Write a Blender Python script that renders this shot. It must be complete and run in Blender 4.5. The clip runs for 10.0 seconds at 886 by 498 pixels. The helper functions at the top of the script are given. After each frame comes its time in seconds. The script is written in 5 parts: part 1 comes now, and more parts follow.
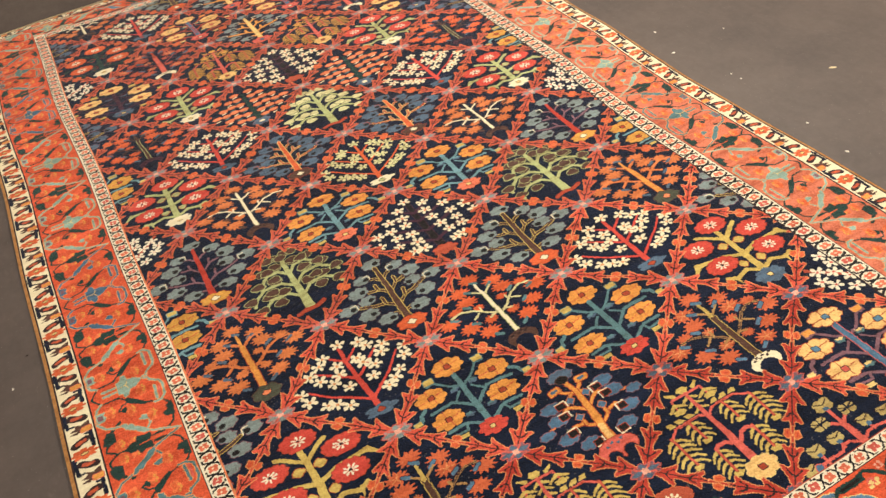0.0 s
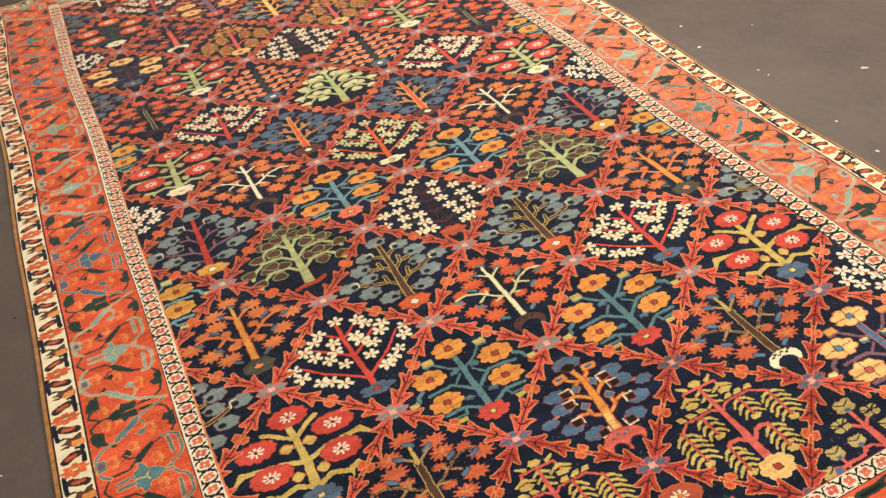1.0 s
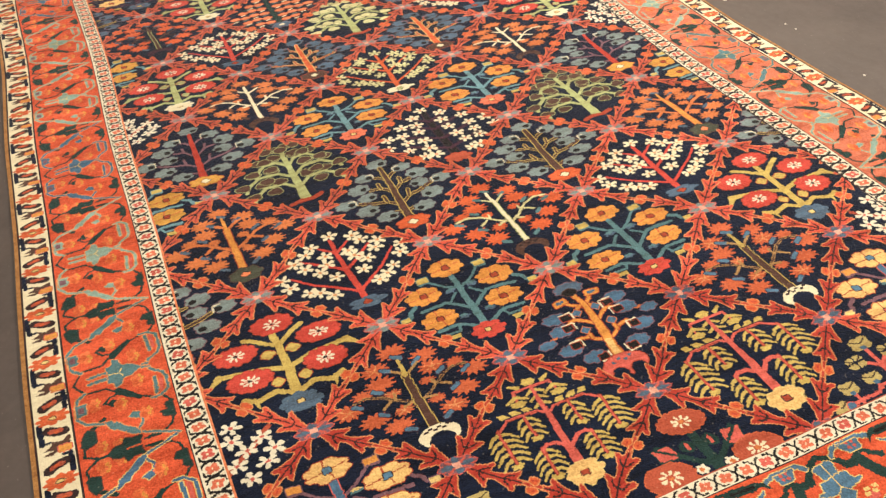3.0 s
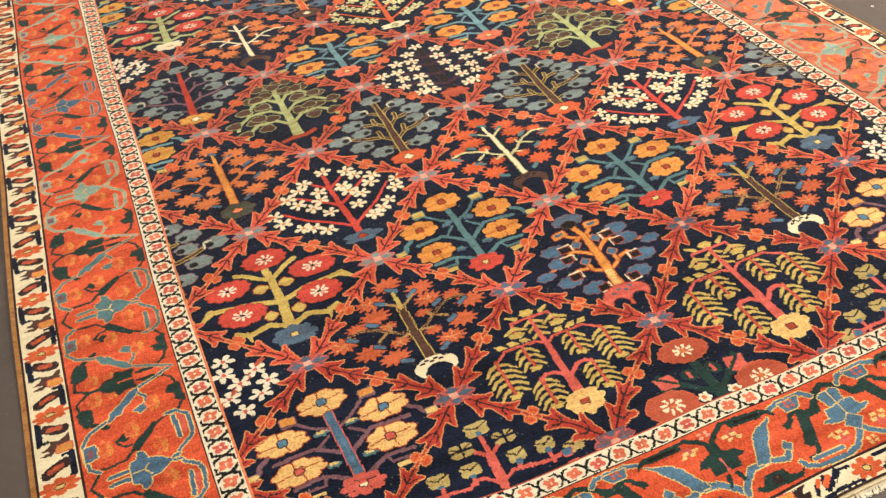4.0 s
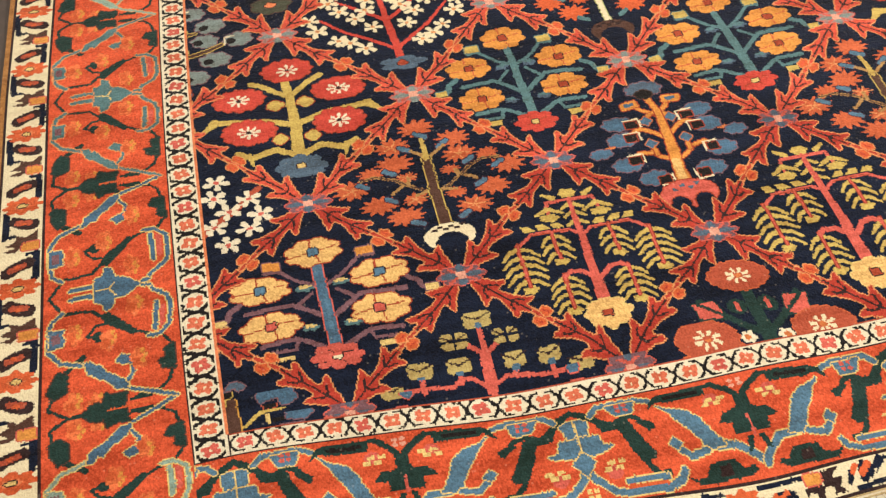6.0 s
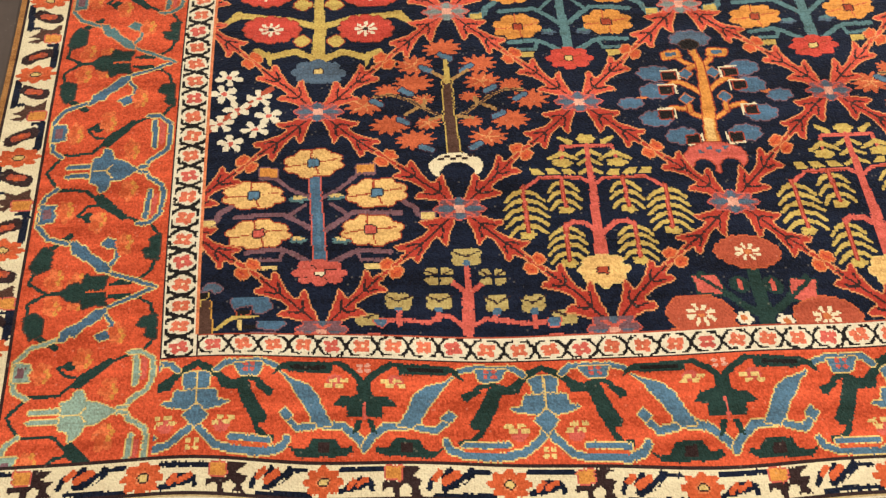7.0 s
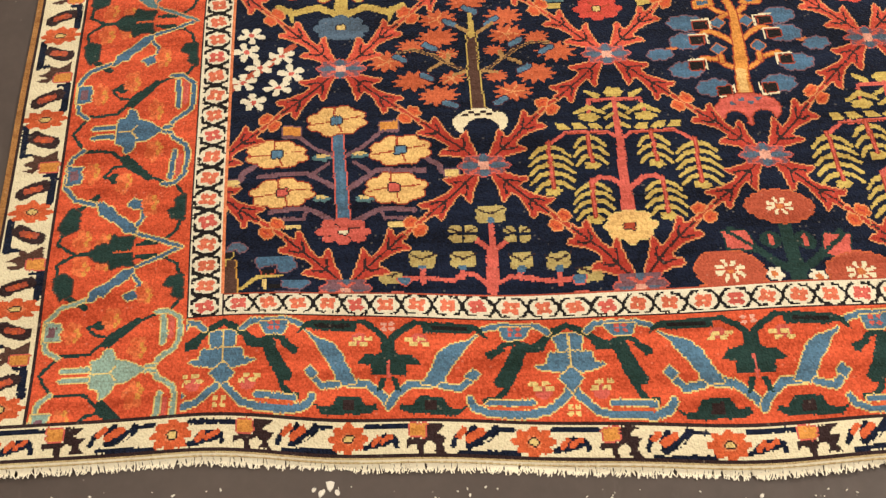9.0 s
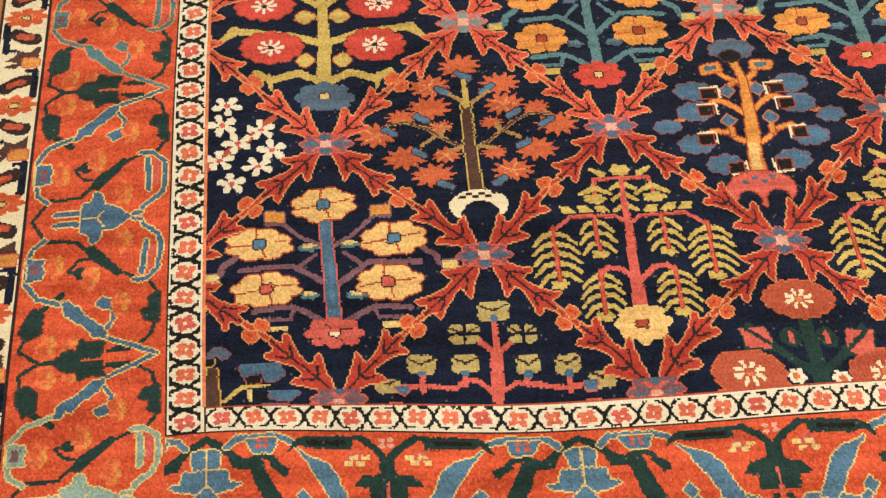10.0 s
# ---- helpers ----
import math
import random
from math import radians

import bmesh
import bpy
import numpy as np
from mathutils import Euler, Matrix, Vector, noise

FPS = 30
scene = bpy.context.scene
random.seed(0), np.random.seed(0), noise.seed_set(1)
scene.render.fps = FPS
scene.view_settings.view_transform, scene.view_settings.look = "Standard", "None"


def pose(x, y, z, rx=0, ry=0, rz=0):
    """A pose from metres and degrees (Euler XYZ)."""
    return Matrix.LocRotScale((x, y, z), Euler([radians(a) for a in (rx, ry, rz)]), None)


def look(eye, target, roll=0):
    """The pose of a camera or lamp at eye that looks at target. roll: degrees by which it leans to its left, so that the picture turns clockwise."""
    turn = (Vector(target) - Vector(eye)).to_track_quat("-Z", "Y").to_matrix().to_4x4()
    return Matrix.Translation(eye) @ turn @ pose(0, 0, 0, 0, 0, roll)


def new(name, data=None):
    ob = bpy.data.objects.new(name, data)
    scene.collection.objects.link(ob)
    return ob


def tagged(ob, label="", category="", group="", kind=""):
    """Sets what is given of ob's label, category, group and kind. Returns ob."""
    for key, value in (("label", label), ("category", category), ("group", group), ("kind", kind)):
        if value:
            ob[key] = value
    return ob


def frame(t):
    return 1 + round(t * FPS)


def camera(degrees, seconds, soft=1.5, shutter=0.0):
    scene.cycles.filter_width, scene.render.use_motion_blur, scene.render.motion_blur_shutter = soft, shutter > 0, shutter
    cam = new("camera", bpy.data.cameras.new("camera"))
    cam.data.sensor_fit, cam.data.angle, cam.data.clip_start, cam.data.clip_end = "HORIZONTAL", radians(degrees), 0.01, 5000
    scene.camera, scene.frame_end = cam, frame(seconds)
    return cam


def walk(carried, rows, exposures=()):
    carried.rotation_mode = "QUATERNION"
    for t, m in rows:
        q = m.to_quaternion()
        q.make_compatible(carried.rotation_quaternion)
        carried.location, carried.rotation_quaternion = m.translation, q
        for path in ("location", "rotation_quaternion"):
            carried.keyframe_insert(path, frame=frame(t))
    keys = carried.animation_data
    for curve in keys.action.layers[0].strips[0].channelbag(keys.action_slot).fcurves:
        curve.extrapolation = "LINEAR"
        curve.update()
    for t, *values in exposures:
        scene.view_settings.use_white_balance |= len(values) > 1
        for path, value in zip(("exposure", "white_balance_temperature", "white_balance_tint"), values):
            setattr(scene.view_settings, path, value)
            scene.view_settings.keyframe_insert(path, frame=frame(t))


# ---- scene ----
cam = camera(53.8, 10.0, soft=1.4)
METRES, EYE, TILT, LEAN, TURN = 8.0, 1.5, 0.0, 0.0, 0.0
PATH = [
    (0, (0.145, -0.772, 1.752), (0.698, 0.64, 0.449), -10.5),
    (0.5, (0.152, -0.761, 1.695), (0.737, 0.664, 0.42), -8.8),
    (1, (0.148, -0.755, 1.612), (0.69, 0.686, 0.334), -8.1),
    (1.5, (0.148, -0.757, 1.562), (0.664, 0.69, 0.281), -7.9),
    (2, (0.136, -0.763, 1.496), (0.7, 0.687, 0.239), -5.4),
    (2.5, (0.119, -0.785, 1.437), (0.654, 0.672, 0.175), -4.6),
    (4, (0.12, -0.809, 1.298), (0.624, 0.589, -0.041), -5.4),
    (4.5, (0.131, -0.815, 1.271), (0.562, 0.555, -0.121), -4.7),
    (5, (0.154, -0.754, 1.233), (0.545, 0.568, -0.216), -3.3),
    (5.5, (0.206, -0.656, 1.208), (0.551, 0.572, -0.333), -2.2),
    (6, (0.28, -0.606, 1.184), (0.509, 0.529, -0.446), -0.9),
    (6.2, (0.324, -0.594, 1.18), (0.502, 0.506, -0.481), 0.4),
    (7.5, (0.389, -0.57, 1.153), (0.431, 0.375, -0.609), 0.2),
    (8, (0.386, -0.571, 1.15), (0.396, 0.348, -0.626), -1.5),
    (8.5, (0.396, -0.583, 1.151), (0.38, 0.335, -0.626), -3.3),
    (9, (0.407, -0.566, 1.154), (0.389, 0.338, -0.629), -3.8),
    (9.5, (0.405, -0.488, 1.139), (0.421, 0.387, -0.659), -3.0),
    (10, (0.362, -0.358, 1.146), (0.431, 0.485, -0.667), 0.8),
]
walk(cam, [(t, look(eye, target, roll)) for t, eye, target, roll in PATH],
     [(0.0, 0.24), (2.5, 0.33), (4.0, 0.36), (5.0, 0.32), (6.0, 0.3), (7.5, 0.21), (10.0, 0.27)])

# ---- light ----
LAMP = (1.0, 0.895, 0.76)
world = bpy.data.worlds.new("world")
world.use_nodes = True
world.node_tree.nodes["Background"].inputs[0].default_value = (1.0, 0.9, 0.78, 1)
world.node_tree.nodes["Background"].inputs[1].default_value = 0.05
scene.world = world
CEILING = 3.2
FLOOR = -0.009


# Lamps added out of view to light the room; no such source is known.
def added_lamp(x, y, size, watts):
    lamp = bpy.data.lights.new("added_light", "AREA")
    lamp.shape, lamp.size, lamp.energy, lamp.color = "DISK", size, watts, LAMP
    ob = new("added_light", lamp)
    ob.matrix_world = pose(x, y, CEILING - 0.04)
    return ob


# stronger to the east, to brighten that side of the rug
for x, y, watts in ((-0.6, -0.9, 40), (3.0, -0.6, 77), (-0.6, 2.2, 36), (3.2, 2.3, 136), (-0.6, 5.2, 30), (3.0, 5.4, 70)):
    added_lamp(x, y, 0.5, watts)

# ---- materials ----
DYES = {
    "navy": (0.006, 0.009, 0.021), "black": (0.012, 0.010, 0.010), "dark": (0.030, 0.016, 0.016), "umber": (0.075, 0.036, 0.026), "plum": (0.050, 0.018, 0.030),
    "salmon": (0.57, 0.135, 0.072), "linen": (0.43, 0.32, 0.16), "moss": (0.060, 0.062, 0.042), "madder": (0.50, 0.070, 0.040), "ochre": (0.57, 0.240, 0.095),
    "terracotta": (0.52, 0.076, 0.030), "red": (0.52, 0.095, 0.032), "brick": (0.36, 0.070, 0.036), "rust": (0.30, 0.048, 0.022), "crimson": (0.37, 0.040, 0.025),
    "rose": (0.50, 0.095, 0.070), "coral": (0.62, 0.185, 0.078), "blush": (0.62, 0.30, 0.22), "orange": (0.50, 0.145, 0.046), "amber": (0.56, 0.230, 0.050),
    "gold": (0.50, 0.250, 0.050), "yellow": (0.63, 0.385, 0.140), "straw": (0.60, 0.43, 0.160), "tan": (0.34, 0.190, 0.070), "olive": (0.46, 0.325, 0.088),
    "sage": (0.34, 0.35, 0.150), "pale": (0.52, 0.47, 0.24), "green": (0.015, 0.036, 0.031), "teal": (0.080, 0.155, 0.165), "sky": (0.215, 0.30, 0.245),
    "blue": (0.075, 0.150, 0.225), "slate": (0.070, 0.105, 0.150), "grey": (0.165, 0.200, 0.190), "mauve": (0.165, 0.080, 0.095), "dusk": (0.30, 0.165, 0.150), "dull_terracotta": (0.47, 0.125, 0.068), "garnet": (0.41, 0.070, 0.042), "khaki": (0.37, 0.275, 0.100), "scarlet": (0.47, 0.055, 0.038), "aqua": (0.125, 0.225, 0.245), "edge": (0.32, 0.145, 0.045), "ember": (0.60, 0.135, 0.048), "russet": (0.46, 0.100, 0.040), "denim": (0.060, 0.120, 0.190), "cream": (0.67, 0.59, 0.40), "white": (0.66, 0.60, 0.455)}


class Nodes:
    """Shorthand for building a node material."""

    def __init__(self, name):
        self.mat = bpy.data.materials.new(name)
        self.mat.use_nodes = True
        self.tree = self.mat.node_tree
        self.surface = self.tree.nodes["Principled BSDF"]

    def math(self, op, a, b, clamp=False):
        node = self.tree.nodes.new("ShaderNodeMath")
        node.operation, node.use_clamp = op, clamp
        for n, v in enumerate((a, b)):
            if isinstance(v, (int, float)):
                node.inputs[n].default_value = v
            else:
                self.tree.links.new(v, node.inputs[n])
        return node.outputs[0]

    def mix(self, fac, a, b, how="MIX"):
        node = self.tree.nodes.new("ShaderNodeMixRGB")
        node.blend_type = how
        for n, v in enumerate((fac, a, b)):
            if isinstance(v, (int, float)):
                node.inputs[n].default_value = v
            elif isinstance(v, tuple):
                node.inputs[n].default_value = (*v, 1)
            else:
                self.tree.links.new(v, node.inputs[n])
        return node.outputs[0]

    def noise(self, at, scale, detail=3.0, rough=0.6):
        node = self.tree.nodes.new("ShaderNodeTexNoise")
        node.inputs["Scale"].default_value, node.inputs["Detail"].default_value, node.inputs["Roughness"].default_value = scale, detail, rough
        self.tree.links.new(at, node.inputs["Vector"])
        return node.outputs["Fac"]

    def stretch(self, at, x, y, z):
        node = self.tree.nodes.new("ShaderNodeMapping")
        node.inputs["Scale"].default_value = (x, y, z)
        self.tree.links.new(at, node.inputs["Vector"])
        return node.outputs[0]


def wool(name, rgb, spread=1.0):
    """Knotted wool pile: uneven dye, knot by knot and in weft bands, worn tips, soft relief."""
    n = Nodes("wool_" + name)
    at = n.tree.nodes.new("ShaderNodeTexCoord").outputs["Object"]
    bands = n.noise(n.stretch(at, 1.0, 12.0, 1.0), 3.2, 5.0, 0.65)
    blot = n.noise(at, 7.0, 4.0)
    fibre = n.noise(n.stretch(at, 1.0, 0.55, 1.0), 420.0, 2.0)
    cell = n.tree.nodes.new("ShaderNodeVectorMath")
    cell.operation = "SNAP"
    n.tree.links.new(at, cell.inputs[0])
    cell.inputs[1].default_value = (0.003, 0.003, 1.0)
    knot = n.tree.nodes.new("ShaderNodeTexWhiteNoise")
    n.tree.links.new(cell.outputs[0], knot.inputs["Vector"])
    knot = knot.outputs["Value"]
    value = n.math("ADD", n.math("MULTIPLY", n.math("SUBTRACT", bands, 0.5), 2.2), n.math("MULTIPLY", n.math("SUBTRACT", blot, 0.5), 1.0))
    value = n.math("ADD", value, 0.5)
    value = n.math("ADD", value, n.math("MULTIPLY", n.math("SUBTRACT", knot, 0.5), 0.58))
    value = n.math("ADD", value, n.math("MULTIPLY", n.math("SUBTRACT", fibre, 0.5), 0.85))
    calm = spread * (0.35 if min(rgb) > 0.3 else 1.0)
    deep = tuple(c * (1 - calm * (1 - f)) for c, f in zip(rgb, (0.72, 0.68, 0.66)))
    pale = tuple(min(0.85, c * (1 + calm * (f - 1)) + 0.002) for c, f in zip(rgb, (1.30, 1.42, 1.50)))
    colour = n.mix(n.math("SUBTRACT", value, 0.0, True), deep, pale)
    bare = n.math("MULTIPLY", n.math("GREATER_THAN", knot, 0.994), 0.17)
    colour = n.mix(bare, colour, (0.42, 0.36, 0.28))
    n.tree.links.new(colour, n.surface.inputs["Base Color"])
    n.surface.inputs["Roughness"].default_value = 0.88
    n.surface.inputs["Specular IOR Level"].default_value = 0.06
    n.surface.inputs["Sheen Weight"].default_value = 0.16
    n.surface.inputs["Sheen Roughness"].default_value = 0.4
    rows = n.tree.nodes.new("ShaderNodeTexVoronoi")
    rows.inputs["Scale"].default_value = 333.0
    n.tree.links.new(at, rows.inputs["Vector"])
    bump = n.tree.nodes.new("ShaderNodeBump")
    bump.inputs["Strength"].default_value, bump.inputs["Distance"].default_value = 1.0, 0.0016
    n.tree.links.new(n.math("ADD", n.math("MULTIPLY", rows.outputs["Distance"], -0.7), n.math("MULTIPLY", fibre, 0.8)), bump.inputs["Height"])
    n.tree.links.new(bump.outputs[0], n.surface.inputs["Normal"])
    return n.mat


def concrete():
    """Dark sealed concrete, scuffed and dusty, with a dull polish."""
    n = Nodes("concrete")
    at = n.tree.nodes.new("ShaderNodeTexCoord").outputs["Object"]
    broad, fine = n.noise(at, 1.1, 6.0, 0.62), n.noise(at, 46.0, 5.0, 0.7)
    patch = n.noise(n.stretch(at, 1.0, 1.5, 1.0), 4.0, 5.0, 0.6)
    scuff = n.noise(n.stretch(at, 6.0, 2.4, 1.0), 3.1, 7.0, 0.72)
    colour = n.mix(n.math("MULTIPLY", n.math("SUBTRACT", broad, 0.32), 2.6, True), (0.037, 0.025, 0.0215), (0.070, 0.051, 0.042))
    colour = n.mix(n.math("MULTIPLY", n.math("SUBTRACT", patch, 0.45, True), 1.6, True), colour, (0.080, 0.058, 0.049))
    colour = n.mix(n.math("MULTIPLY", n.math("SUBTRACT", fine, 0.4, True), 0.7), colour, (0.106, 0.080, 0.068))
    colour = n.mix(n.math("MULTIPLY", n.math("SUBTRACT", scuff, 0.60, True), 2.2, True), colour, (0.165, 0.135, 0.115))
    speck = n.tree.nodes.new("ShaderNodeTexVoronoi")
    speck.inputs["Scale"].default_value = 55.0
    n.tree.links.new(at, speck.inputs["Vector"])
    colour = n.mix(n.math("MULTIPLY", n.math("LESS_THAN", speck.outputs["Distance"], 0.06), 0.35), colour, (0.4, 0.36, 0.3))
    n.tree.links.new(colour, n.surface.inputs["Base Color"])
    rough = n.math("ADD", n.math("MULTIPLY", scuff, 0.35), 0.40)
    n.tree.links.new(rough, n.surface.inputs["Roughness"])
    bump = n.tree.nodes.new("ShaderNodeBump")
    bump.inputs["Strength"].default_value, bump.inputs["Distance"].default_value = 0.12, 0.002
    n.tree.links.new(n.math("ADD", fine, n.math("MULTIPLY", broad, 2.0)), bump.inputs["Height"])
    n.tree.links.new(bump.outputs[0], n.surface.inputs["Normal"])
    return n.mat


def plain(name, low, high, rough=0.8, scale=6.0):
    n = Nodes(name)
    at = n.tree.nodes.new("ShaderNodeTexCoord").outputs["Object"]
    n.tree.links.new(n.mix(n.noise(at, scale, 5.0), low, high), n.surface.inputs["Base Color"])
    n.surface.inputs["Roughness"].default_value = rough
    return n.mat


WOOL = {name: wool(name, rgb, 1.3 if name in ("terracotta", "ember", "madder", "dull_terracotta", "garnet") else 1.6 if name == "navy" else 1.0) for name, rgb in DYES.items()}
CONCRETE = concrete()
PAINT = plain("wall_paint", (0.55, 0.53, 0.5), (0.62, 0.60, 0.56))
COTTON = plain("cotton", (0.84, 0.76, 0.56), (0.94, 0.89, 0.74), 0.9, 160.0)
LEAF = plain("dry_leaf", (0.50, 0.40, 0.22), (0.66, 0.56, 0.36), 0.7, 60.0)
CHIP = plain("paint_chip", (0.62, 0.57, 0.48), (0.82, 0.78, 0.70), 0.7, 90.0)


def mesh_object(name, verts, faces, mats, index=None, parent=None):
    me = bpy.data.meshes.new(name)
    me.from_pydata(verts, [], faces)
    for m in mats:
        me.materials.append(m)
    if index is not None:
        me.polygons.foreach_set("material_index", index)
    ob = new(name, me)
    ob.parent = parent
    return ob


def box_object(name, lo, hi, mat):
    v = [(x, y, z) for x in (lo[0], hi[0]) for y in (lo[1], hi[1]) for z in (lo[2], hi[2])]
    f = [(0, 1, 3, 2), (4, 6, 7, 5), (0, 4, 5, 1), (2, 3, 7, 6), (0, 2, 6, 4), (1, 5, 7, 3)]
    return mesh_object(name, v, f, [mat])


# ---- the room ----
RX0, RX1, RY0, RY1 = -3.2, 5.2, -3.4, 7.2
tagged(box_object("floor", (RX0, RY0, FLOOR - 0.15), (RX1, RY1, FLOOR), CONCRETE), "dark brown-grey sealed concrete floor, scuffed and dusty", "floor", kind="structure")
# Ceiling and walls are unseen, added to close the room and bounce light.
tagged(box_object("ceiling", (RX0, RY0, CEILING), (RX1, RY1, CEILING + 0.15), PAINT), "unseen plain off-white ceiling, added to close the room", "ceiling", kind="structure")
for name, lo, hi in (("wall_north", (RX0, RY1, FLOOR), (RX1, RY1 + 0.15, CEILING)), ("wall_south", (RX0, RY0 - 0.15, FLOOR), (RX1, RY0, CEILING)),
                     ("wall_east", (RX1, RY0, FLOOR), (RX1 + 0.15, RY1, CEILING)), ("wall_west", (RX0 - 0.15, RY0, FLOOR), (RX0, RY1, CEILING))):
    tagged(box_object(name, lo, hi, PAINT), "unseen plain off-white wall, added to close the room", "wall", kind="structure")

# ---- the design: a grid of knots, drawn motif by motif ----
K = 0.0024                        # one knot
GX, GY = -0.304, -0.312           # outer corner of the woven part
NX, NY = 995, 1779
RNG = np.random.default_rng(7)
PICS, MADE = {}, []               # dye names in use; pieces: (name, parent piece, label)
dye_of = np.zeros((NY, NX), np.int16)
piece_of = np.zeros((NY, NX), np.int32)
open_to = np.ones((NY, NX), bool)  # where the pen may draw


def wander(step, size):
    """Smooth random offsets over the whole grid, of a given wavelength in knots and size in metres."""
    h, w = NY // step + 2, NX // step + 2
    r = RNG.uniform(-size, size, (h, w))
    y, x = np.arange(NY) / step, np.arange(NX) / step
    j, i = y.astype(int), x.astype(int)
    v, u = (y - j)[:, None], (x - i)[None]
    u, v = u * u * (3 - 2 * u), v * v * (3 - 2 * v)
    return (1 - v) * ((1 - u) * r[j][:, i] + u * r[j][:, i + 1]) + v * ((1 - u) * r[j + 1][:, i] + u * r[j + 1][:, i + 1])


# the unsteady hand of the weaver: slow drifts of the drawing and fuzzy outlines
OFF_X = wander(60, 0.003) + wander(17, 0.0022) + wander(4, 0.001) + RNG.uniform(-0.0008, 0.0008, (NY, NX))
OFF_Y = wander(60, 0.003) + wander(17, 0.0022) + wander(4, 0.001) + RNG.uniform(-0.0008, 0.0008, (NY, NX))


# how far the weaver's crossings stray from an even lattice: column, row, then millimetres across and along
STRAY = ((1, 2, 6, -20), (3, 2, -2, -13), (2, 1, 10, 7), (4, 1, -5, 0), (2, 3, 17, -21), (4, 3, -9, -15), (1, 0, 14, 27), (3, 0, -2, 28), (5, 2, -16, 1), (3, 4, -9, -8),
         (1, 4, 3, -18), (5, 4, -14, 6), (2, 5, -3, 1), (1, 6, -3, 6), (1, 8, -2, 24), (4, 5, -16, -4), (3, 6, -6, 16), (6, 1, -8, 11), (6, 3, -6, 18), (7, 4, -2, 9),
         (-0.5, 1.5, 0, -3), (-0.5, 0.4, 0, 11), (-0.5, -0.6, 0, 18))
SX, SY, LX, LY = 0.225, 0.2222, 0.002, -0.0666          # lattice steps and origin


def stray(x, y):
    wx, wy, total = 0.0, 0.0, 0.12
    for i, j, dx, dy in STRAY:
        near = np.exp(-(((x - LX) / SX - i) ** 2 + ((y - LY) / SY - j) ** 2) / 0.605)
        wx, wy, total = wx + near * dx, wy + near * dy, total + near
    return 0.001 * wx / total, 0.001 * wy / total


AT_X, AT_Y = np.meshgrid(GX + (np.arange(NX) + 0.5) * K, GY + (np.arange(NY) + 0.5) * K)
FIRST = stray(AT_X, AT_Y)
SECOND = stray(AT_X - FIRST[0], AT_Y - FIRST[1])
LOOSE = (((AT_X > 0.05) & (AT_Y > -0.05)) | ((AT_X < -0.004) & (AT_X > -0.212) & (AT_Y > -0.253))) * 1.0     # the field and the west border alone
OFF_X, OFF_Y = OFF_X * 0.8 - LOOSE * SECOND[0], OFF_Y * 0.8 - LOOSE * SECOND[1]


def dye(name):
    return PICS.setdefault(name, len(PICS))


def piece(name, under=-1, label=""):
    MADE.append((name, under, label))
    return len(MADE) - 1


